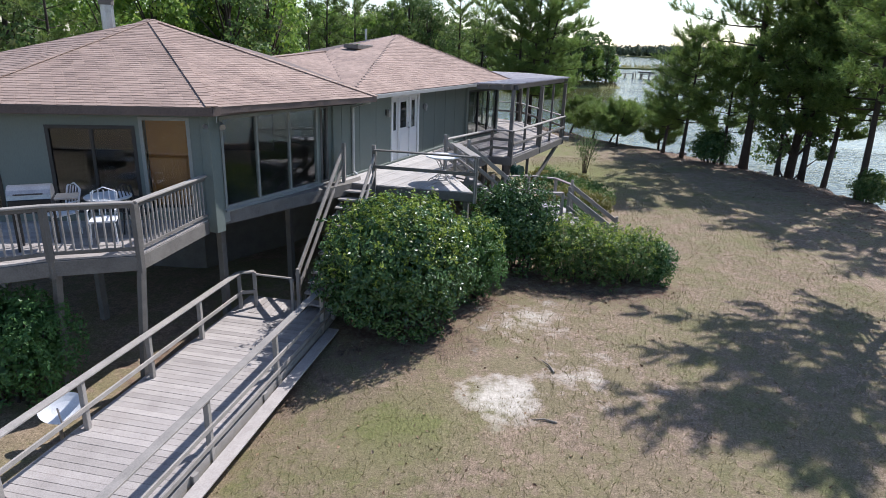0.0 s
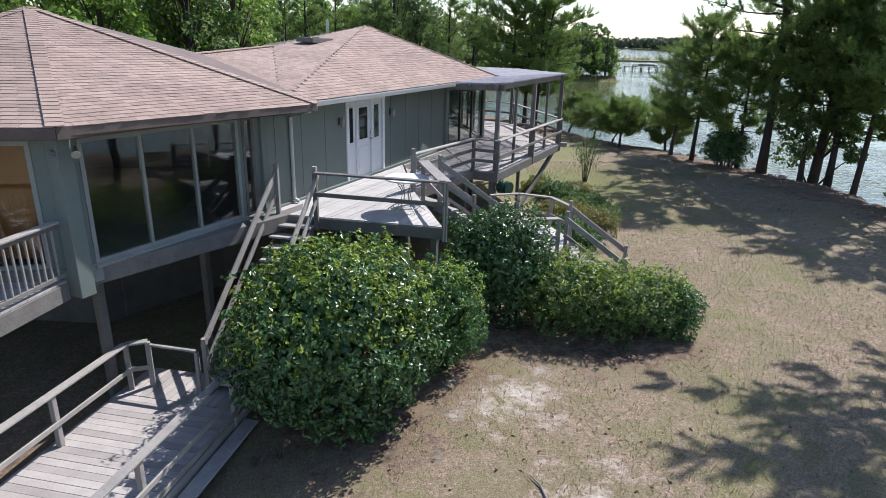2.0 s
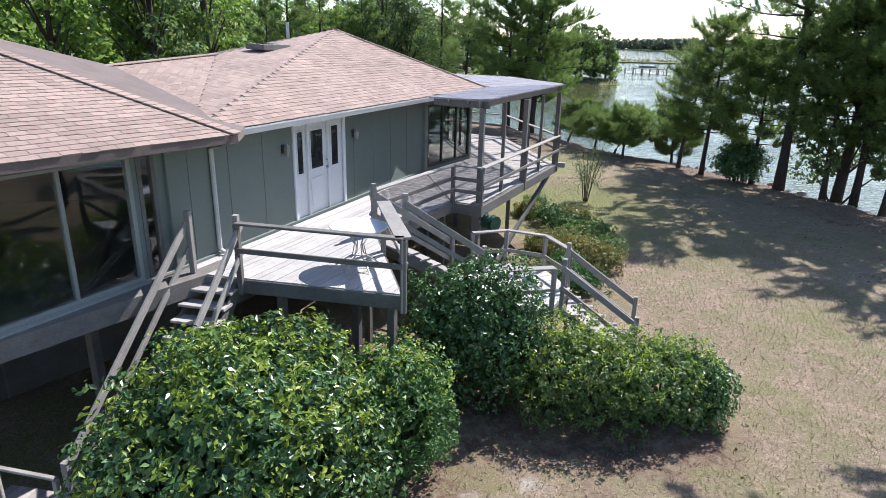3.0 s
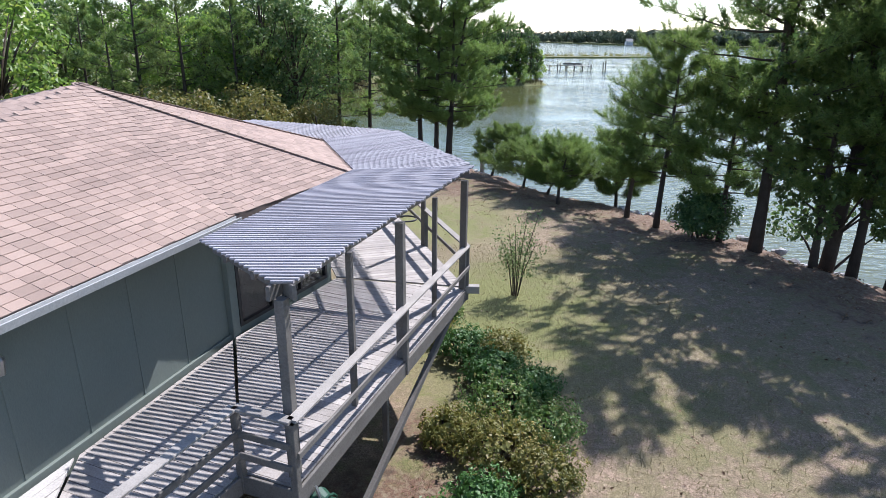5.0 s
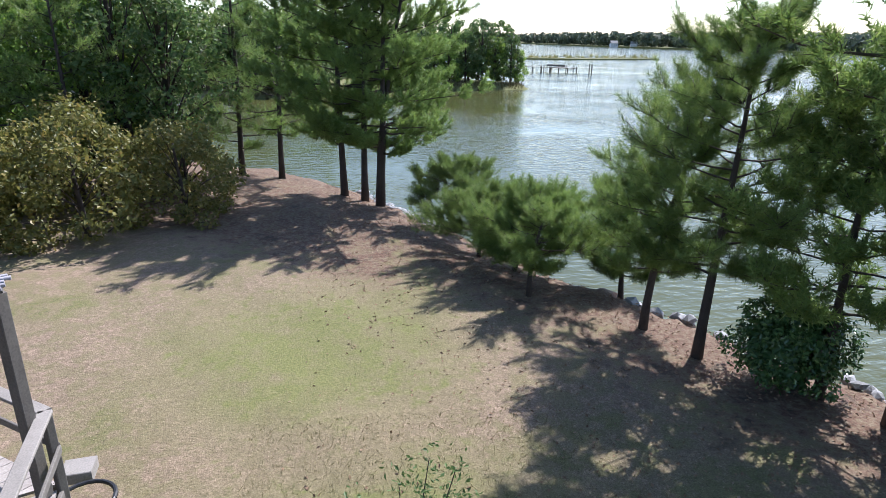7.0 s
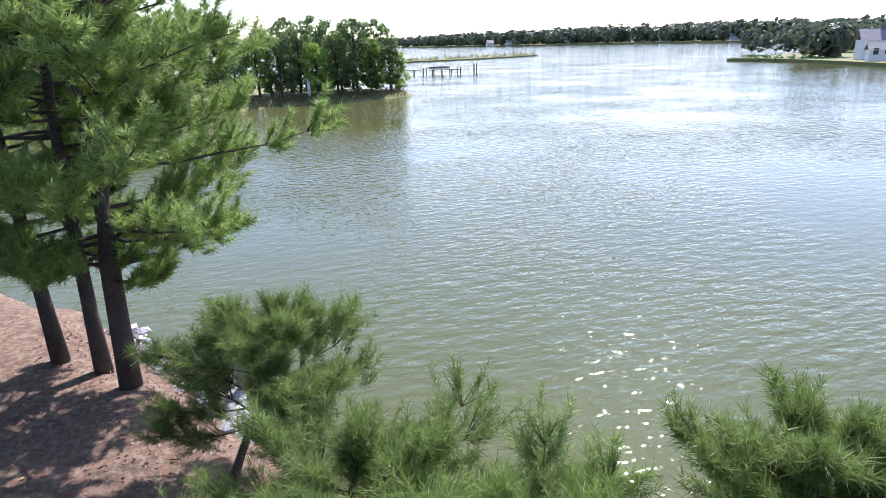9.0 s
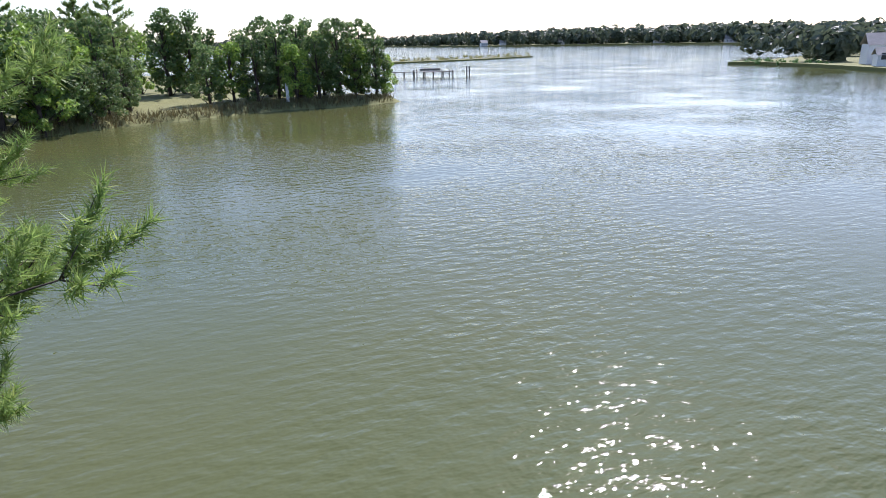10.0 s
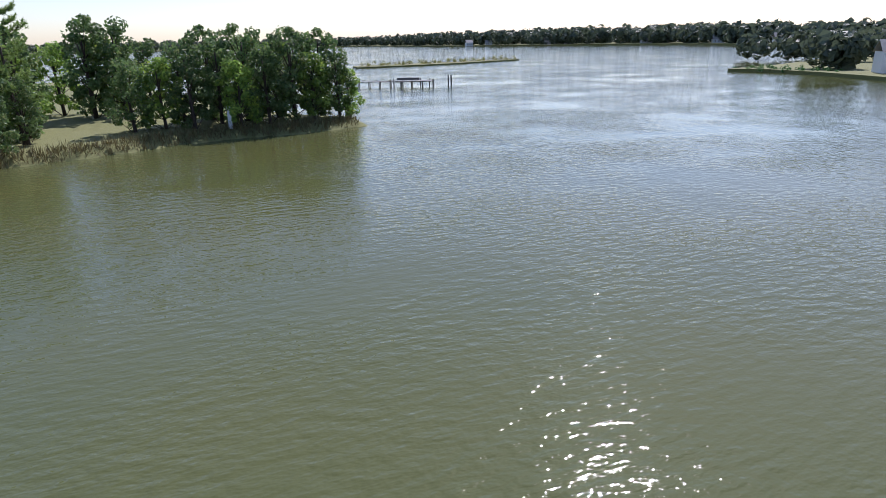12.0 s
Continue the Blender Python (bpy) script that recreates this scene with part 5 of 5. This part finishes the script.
# dead snag in the shallows
snag = thing("dead_snag", (11.85, 53.05, -0.3), "broken grey dead trunk standing in the shallows", "snag")
part("stump", tube_bm([(11.85, 53.05, -0.5), (11.90, 53.05, 0.5), (11.87, 53.07, 1.1), (11.77, 53.07, 1.55)], [0.17, 0.14, 0.11, 0.03], 8), GREYBARK, snag)
part("branch", tube_bm([(11.88, 53.05, 1.0), (12.10, 53.05, 1.35), (12.15, 53.05, 1.75)], [0.09, 0.06, 0.015], 7), GREYBARK, snag)
part("branch", tube_bm([(11.77, 53.07, 1.5), (11.70, 53.05, 1.8), (11.90, 53.05, 1.95)], [0.04, 0.03, 0.01], 6), GREYBARK, snag)
# stones along the bank
rip = thing("riprap", (10.8, 53.5, 0), "heap of pale grey stones along the bank", "stones")
rng = random.Random(8)
rocks = []
for v in range(5):
    bm = bmesh.new()
    bmesh.ops.create_icosphere(bm, subdivisions=1, radius=1)
    for w in bm.verts:
        w.co *= rng.uniform(0.75, 1.15)
        w.co.z *= 0.65
    rocks.append(make("stone", bm, ROCK))
for a, b, n in (((10.4, 54.0), (12.0, 50.8), 45), ((10.2, 54.4), (8.4, 57.3), 80), ((16.6, 41.6), (21.5, 34.2), 70), ((21.7, 33.8), (22.5, 31), 25)):
    for k in range(n):
        t = rng.random()
        x, y = a[0] + (b[0] - a[0]) * t + rng.uniform(-0.2, 0.7), a[1] + (b[1] - a[1]) * t + rng.uniform(-0.2, 0.5)
        s = rng.uniform(0.12, 0.3)
        ob = part("stone", rng.choice(rocks), None, rip)
        ob.matrix_basis = pose(x, y, max(ground_z(x, y), -0.1) + s * 0.3, rng.uniform(-20, 20), rng.uniform(-20, 20), rng.uniform(0, 360)) @ Matrix.Diagonal((s, s * rng.uniform(0.7, 1.2), s, 1))

# ---------- woods behind the house
woods = [broad_meshes(100 + k, (12.5, 11.0, 13.5, 9.5)[k], 0.12, (3.3, 3.0, 3.4, 2.8)[k], 0.30, 4800, (LEAVES, LEAVES, OAKLEAVES, LEAVES)[k]) for k in range(4)]
wpine = [pine_meshes(120 + k, (13, 12)[k], 0.22, 2.8, 30, (0.3, 0.2), False, 1.0, 0.28, 0.03, thick=0.17, fine=14) for k in range(2)]
rng = random.Random(3)
SPOTS = [(-3, 56), (-7, 55), (-5, 61), (-11, 53), (-10, 59), (-15, 51), (-14, 57), (-19, 49), (-18, 55), (-23, 47), (-22, 53), (-27, 45), (-27, 51), (-31, 42), (-32, 48), (-36, 44),
         (-15, 63), (-22, 60), (-30, 56), (-38, 52), (-42, 47), (-20, 42), (-25, 38), (-29, 35), (-33, 32), (-37, 37), (-40, 29), (-16, 45), (-44, 40), (-34, 26), (-39, 22), (-31, 21), (-45, 31), (-28, 28), (-12, 38), (-15.5, 35), (-10.5, 42.5), (-19, 32.5), (-23, 30), (-14.5, 41), (-19.5, 37)]
SPOTS += [(-9, 54), (0.5, 57), (-4, 53.5), (-6.5, 57.5), (-12.5, 55), (-1, 55), (-16.5, 52), (-20.5, 50), (-9.5, 62), (-2.5, 59)]
for i, (x, y) in enumerate(SPOTS):
    px, py = x + rng.uniform(-1, 1), y + rng.uniform(-1, 1)
    if i % 4 == 1 or (x > -12 and i % 2) or i > 46:
        plant("pine_tree", wpine[i % 2], (px, py), "tall pine in the woods", "tree", "woods", rng.uniform(0, 360), rng.uniform(0.85, 1.1) * (0.84 if y > 47 else 1))
    else:
        plant("woodland_tree", woods[i % 4], (px, py), "leafy green tree in the woods", "tree", "woods", rng.uniform(0, 360), rng.uniform(0.85, 1.12) * (0.74 if y > 47 else 1))
scrubs = [broad_meshes(140 + k, 4.2, 0.05, 2.3, 0.17, 4800, SCRUB, 26) for k in range(2)]
for i, (x, y, s) in enumerate(((1.6, 50.5, 0.95), (-1.5, 48.5, 1.1), (-4.8, 47.5, 1.1), (-8, 47, 1.0), (-11.5, 45.5, 1.1), (-3, 52, 1.1), (-7, 51, 1.1), (-15, 43.5, 1.0), (-19, 40, 1.0), (1.0, 54, 0.8), (-22, 36, 1.0))):
    plant("wild_shrub", scrubs[i % 2], (x, y), "tall yellowing wild shrub at the edge of the woods", "shrub", "scrub", i * 77, s, 0.2)

# ---------- the far side of the cove
far_trees = [broad_meshes(160 + k, (10, 9, 11)[k], 0.1, (3.0, 2.8, 2.6)[k], 0.42, 2500, (OAKLEAVES, LEAVES, OAKLEAVES)[k], 26) for k in range(3)]
far_pine = pine_meshes(170, 13.5, 0.25, 2.9, 28, (0.2, 0), False, 0.8, 0.3, 0.06, thick=0.18, fine=20)
GROVE = [(13, 132.2, .75), (16, 133.2, .85), (19, 131.7, .8), (22, 134.2, .95), (24, 131.2, .8), (25, 136.2, 1.0), (27, 132.2, .85), (28.5, 138.2, 1.0), (30, 133.2, .95), (31, 140.2, 1.05), (32.5, 133.7, .85), (34, 137.2, .95), (35.5, 134.7, .8), (37, 135.7, .65), (21, 139.2, 1.0), (18, 137.2, .9),
         (-2, 115.5, 1.0), (-5, 114.5, 1.05), (-8, 114, 1.0), (-4, 119.5, 1.1), (-8, 119.5, 1.1), (-11, 113, 1.0), (-13, 117.5, 1.1), (-16, 113.5, 1.05), (-19, 112, 1.1), (-22, 114.5, 1.1), (-26, 112.5, 1.1), (-30, 114.5, 1.15), (-35, 113.5, 1.1), (-9, 125.5, 1.1), (-3, 127.5, 1.1), (-15, 123.5, 1.2), (-22, 121.5, 1.2), (-30, 122.5, 1.2), (-40, 119.5, 1.2),
         (1.5, 119, .55), (3, 121.5, .6), (0, 121.5, .95), (2, 124.5, .95), (4.2, 127, .6), (0, 127.5, 1.0), (3, 132.5, 1.0), (-1, 118, .9), (1.5, 135.5, 1.0), (7.5, 146, 1.1), (10.5, 147, 1.15), (9, 149, 1.1), (-1, 139.5, 1.1), (-6, 137.5, 1.15), (3, 151.5, 1.0), (13, 158, 0.9), (-3, 151.5, 1.1), (23, 143.2, .9), (26, 145.2, .9)]
for i, (x, y, s) in enumerate(GROVE):
    plant("shore_tree", far_trees[i % 3], (x, y), "leafy tree on the far bank of the cove", "tree", "far bank trees", i * 67, s, 0.15)
for x, y, s in ((3.9, 127.5, 0.98), (-0.5, 132, 0.9), (-6, 123, .95)):
    plant("pine_tree", far_pine, (x, y), "tall pine on the far bank of the cove", "tree", "far bank trees", x * 50, s)
# reeds along that bank
rg = np.random.default_rng(12)
pts = []
for (ax, ay), (bx, by) in zip(SHORE[15:23], SHORE[16:23]):
    n = int(60 * math.hypot(bx - ax, by - ay))
    t = rg.uniform(0, 1, (n, 1))
    off = rg.uniform(-0.2, 2.0, (n, 1)) * np.array([[-(by - ay), bx - ax]]) / math.hypot(bx - ax, by - ay)
    pts.append(np.array([[ax, ay]]) + t * np.array([[bx - ax, by - ay]]) + off)
pts = np.concatenate(pts)
base = np.column_stack([pts, np.maximum(ground_height(pts[:, 0], pts[:, 1]), -0.05)])
tagged(new("reeds", blades("reeds", base, unit(rg.normal(size=base.shape) * 0.3 + np.array([0, 0, 1])), rg.uniform(0.4, 1.1, len(base)), 0.09, REED, rg)),
       "dry reeds and grasses along the bank", "reeds", kind="stuff")
white_post = thing("white_post", (22.7, 130.6, 0.4), "white weathered post standing on the bank", "post")
part("shaft", beam_bm((22.7, 130.6, 0.2), (22.7, 130.6, 3.2), 0.4, 0.3), WHITE, white_post)


# ---------- distance
def land_strip(name, poly, label, z=0.7):
    bm = prism_bm(poly, -1.0, z)
    me = make(name, bm, LAWN)
    col = me.color_attributes.new("cover", "FLOAT_COLOR", "POINT")
    col.data.foreach_set("color", np.tile(np.array([0, 0, 0.9, 1], np.float32), len(me.vertices)))
    return tagged(new(name, me), label, "land", kind="structure")


def far_woods(name, spots, low, high, mat, label, seed, puff=1.0):
    """Distant trees that nobody could count: clumps of large leaf masses over short trunks."""
    r = np.random.default_rng(seed)
    at, out = [], []
    for x, y in spots:
        h = r.uniform(low, high) * min(1.0, max(0.5, math.hypot(x - 20, y - 50) / 850) if low > 12 else 1.0)
        n = 46
        d = unit(r.normal(size=(n, 3)))
        at.append(np.array([x, y, h * 0.55]) + d * np.array([h * 0.42, h * 0.42, h * 0.45]) * r.uniform(0.6, 1.0, (n, 1)))
        out.append(d)
    at, out = np.concatenate(at), np.concatenate(out)
    return tagged(new(name, leaf_mesh(name, at, out, low * 0.36 * puff, mat, r, 0.8, 0.5)), label, "woods", kind="stuff")


def polar(az, d, cx=20, cy=50):
    return (cx + d * math.sin(radians(az)), cy + d * math.cos(radians(az)))


far = [(-25, 1700), (0, 1600), (14, 1500), (18, 1150), (22, 980), (28, 860), (34, 800), (40, 720), (46, 600), (50, 480), (54, 390), (60, 330), (70, 300)]
front = [polar(a, d) for a, d in far]
land_strip("far_shore", front + [polar(a, d + 500) for a, d in far[::-1]], "low green shore across the creek", 1.2)
rr = random.Random(21)
spots = []
for (a0, d0_), (a1, d1) in zip(far, far[1:]):
    for k in range(int(abs(a1 - a0) * 14)):
        t = rr.random()
        spots.append(polar(a0 + (a1 - a0) * t, d0_ + (d1 - d0_) * t + rr.uniform(12, 130) * (1 if rr.random() < 0.6 else 3)))
far_woods("far_woods", spots, 14, 24, FARLEAVES, "distant wooded shore across the creek", 30, 1.3)
land_strip("marsh_spit", [(74, 296), (112, 301), (156, 322), (157, 329), (120, 317), (76, 312)], "low marshy spit in the creek", 0.5)
far_woods("spit_scrub", [(78 + 77 * t + rr.uniform(-2, 2), 302 + 21 * t + rr.uniform(-2, 4)) for t in [i / 60 for i in range(60)]], 1.2, 2.6, SCRUB, "low scrub on the spit", 31)
land_strip("right_shore", [(150, 190), (154, 180), (152, 165), (148, 152), (142, 134), (133, 100), (360, 90), (360, 270), (260, 235), (172, 196)], "grassy shore with a white house", 0.8)
far_woods("right_woods", [(rr.uniform(200, 270), rr.uniform(165, 240)) for _ in range(70)] + [(rr.uniform(158, 180), rr.uniform(118, 140)) for _ in range(24)] + [(166 + rr.uniform(-3, 6), 172 + rr.uniform(-3, 5)) for _ in range(7)] + [(rr.uniform(180, 220), rr.uniform(140, 165)) for _ in range(20)],
          7, 11, FARLEAVES, "trees round the white house", 32)
far_woods("right_scrub", [(151 + 3 * t + rr.uniform(0, 9), 189 - 26 * t + rr.uniform(-1, 3)) for t in [i / 40 for i in range(40)]], 1.0, 2.0, SOFTLEAVES, "low green bank", 33)
GREYROOF = surface("grey shingle roof", (0.22, 0.21, 0.20), (0.34, 0.33, 0.31), 0.9, 1, 20)


def far_house(x, y, w, dpt, h, turn, label, chimney=False):
    e = thing("cottage", (x, y, 0.8), label, "house", "far houses")
    m = pose(x, y, 0.8, 0, 0, turn)
    bm = bmesh.new()
    ring = [(-w / 2, -dpt / 2), (w / 2, -dpt / 2), (w / 2, dpt / 2), (-w / 2, dpt / 2)]
    loft(bm, [[m @ V((a, b, z)) for a, b in ring] for z in (-0.5, h)])
    part("wall", bm, WHITE, e)
    bm = bmesh.new()
    o = 0.4
    loft(bm, [[m @ V((s * (w / 2 + o), yy, zz)) for yy, zz in ((-dpt / 2 - o, h - 0.1), (0, h + dpt * 0.42), (dpt / 2 + o, h - 0.1), (0, h + dpt * 0.42 - 0.25))] for s in (-1, 1)])
    part("roof", bm, GREYROOF, e)
    for i in range(max(2, int(w / 2.6))):
        xx = -w / 2 + w * (i + 0.5) / max(2, int(w / 2.6))
        for z in ((1.4, 4.0) if h > 4.5 else (1.5,)):
            win = part("window", beam_bm(m @ V((xx - 0.5, -dpt / 2 - 0.03, z + 0.6)), m @ V((xx + 0.5, -dpt / 2 - 0.03, z + 0.6)), 0.06, 1.4), BLACK, e)
            beam("sill", m @ V((xx - 0.6, -dpt / 2 - 0.08, z - 0.15)), m @ V((xx + 0.6, -dpt / 2 - 0.08, z - 0.15)), 0.12, 0.1, WHITE, win)
    if chimney:
        beam("chimney", m @ V((w * 0.1, 0, h)), m @ V((w * 0.1, 0, h + dpt * 0.42 + 1.0)), 0.8, 0.8, DARKWOOD, e)
    return e


far_house(160, 153, 7.5, 6.0, 4.4, -38, "white two-storey house with a grey gable roof on the shore", True)
far_house(151.5, 145.5, 4.5, 3.5, 2.4, -38, "low white boathouse on the shore")
for az, d, w, h in ((22.5, 960, 10, 4.5), (24.2, 960, 9, 4), (29.5, 880, 13, 5.5), (31.0, 880, 8, 4), (37.5, 780, 12, 4), (43, 690, 10, 4), (47.5, 590, 12, 5), (49.5, 520, 9, 4)):
    x, y = polar(az, d)
    far_house(x, y, w, 9, h, -az + rr.uniform(-15, 15), "small pale house on the distant shore")

# the dock
dock = thing("dock", (59, 193, 1), "long low timber dock on piles", "dock")
da, db_ = V((50, 197.6, 1.15)), V((67.3, 189.9, 1.15))
beam("deck_boards", da, db_, 1.6, 0.12, DARKWOOD, dock)
dd = (db_ - da).normalized()
dn = V((-dd.y, dd.x, 0))
for k in range(9):
    c = da.lerp(db_, k / 8)
    for s in (-0.8, 0.8):
        part("pile", tube_bm([c + dn * s - UP * 2.4, c + dn * s + UP * (0.08 if k % 4 else 0.4)], 0.1, 6), DARKWOOD, dock)
beam("platform", db_ - dd * 7.5, db_ - dd * 0.2, 3.2, 0.14, DARKWOOD, dock)
for k in range(5):
    c = db_ - dd * (1 + 2 * k) + dn * 2.1
    part("pile", tube_bm([c - UP * 2.4, c + UP * 0.55], 0.12, 6), DARKWOOD, dock)
beam("bench", db_ - dd * 8 + UP * 0.5, db_ - dd * 3 + UP * 0.5, 0.7, 0.5, DARKWOOD, dock)
for x, y in ((70.1, 187.8), (71.0, 188.4)):
    mp = thing("mooring_pile", (x, y, 0), "dark timber mooring pile standing in the water", "pile", "mooring piles")
    part("shaft", tube_bm([(x, y, -2), (x, y, 2.3)], 0.17, 7), DARKWOOD, mp)

# ---------- grass and litter on the lawn
gr = np.random.default_rng(4)
n = 120000
gx, gy = gr.uniform(-2.5, 14, n), gr.uniform(5, 36, n)
keep = inland(gx, gy, SHORE) > 3
for x, y, r in ((2.65, 9.35, 1.0), (0.4, 12.3, 1.9), (5.3, 15.2, 1.4), (7.2, 14.9, 1.2), (3.5, 15.5, 1.4)):
    keep &= (gx - x) ** 2 + (gy - y) ** 2 > r * r
keep &= ~((gx < 6.5) & (gy > 13.5) & (gx < 1 + (gy - 13.5) * 0.45))
gx, gy = gx[keep], gy[keep]
base = np.column_stack([gx, gy, ground_height(gx, gy) - 0.005])
tagged(new("grass", blades("grass", base, unit(gr.normal(size=base.shape) * 0.7 + np.array([0, 0, 0.8])), gr.uniform(0.03, 0.1, len(base)), 0.014, GRASS, gr)),
       "short dry grass on the lawn", "grass", kind="stuff")
lt = np.random.default_rng(14)
n = 46000
lx, ly = lt.uniform(-2.5, 22, n), lt.uniform(5, 58, n)
dl = inland(lx, ly, SHORE)
keep = (dl > 0.6) & (lt.uniform(0, 1, n) < np.clip(1.15 - dl / 9, 0.07, 1)) & ~((lx < 7) & (ly > 13.5) & (lx < 1.2 + (ly - 13.5) * 0.45))
lx, ly = lx[keep], ly[keep]
at3 = np.column_stack([lx, ly, ground_height(lx, ly) + 0.012])
LITTER = leaf_material("dead leaf litter", (0.14, 0.085, 0.05), (0.30, 0.19, 0.11), 0.8, 0.1, (0.42, 0.33, 0.22))
tagged(new("leaf_litter", leaf_mesh("leaf_litter", at3, np.tile([0, 0, 1.0], (len(at3), 1)), 0.085, LITTER, lt, 0.55, 0.5)), "dry fallen leaves and pine straw on the ground", "litter", kind="stuff")
for i, (x, y, turn, l) in enumerate(((3.75, 9.5, 20, 0.55), (3.4, 7.6, 80, 0.45))):
    m = pose(x, y, ground_z(x, y) + 0.02, 0, 0, turn)
    tw = thing("fallen_branch", (x, y, ground_z(x, y)), "thin fallen branch lying on the dry lawn", "branch")
    part("stick", tube_bm([m @ V((0, -l / 2, 0)), m @ V((0.04, 0, 0.01)), m @ V((0, l / 2, 0))], [0.02, 0.017, 0.006], 6), GREYBARK, tw)
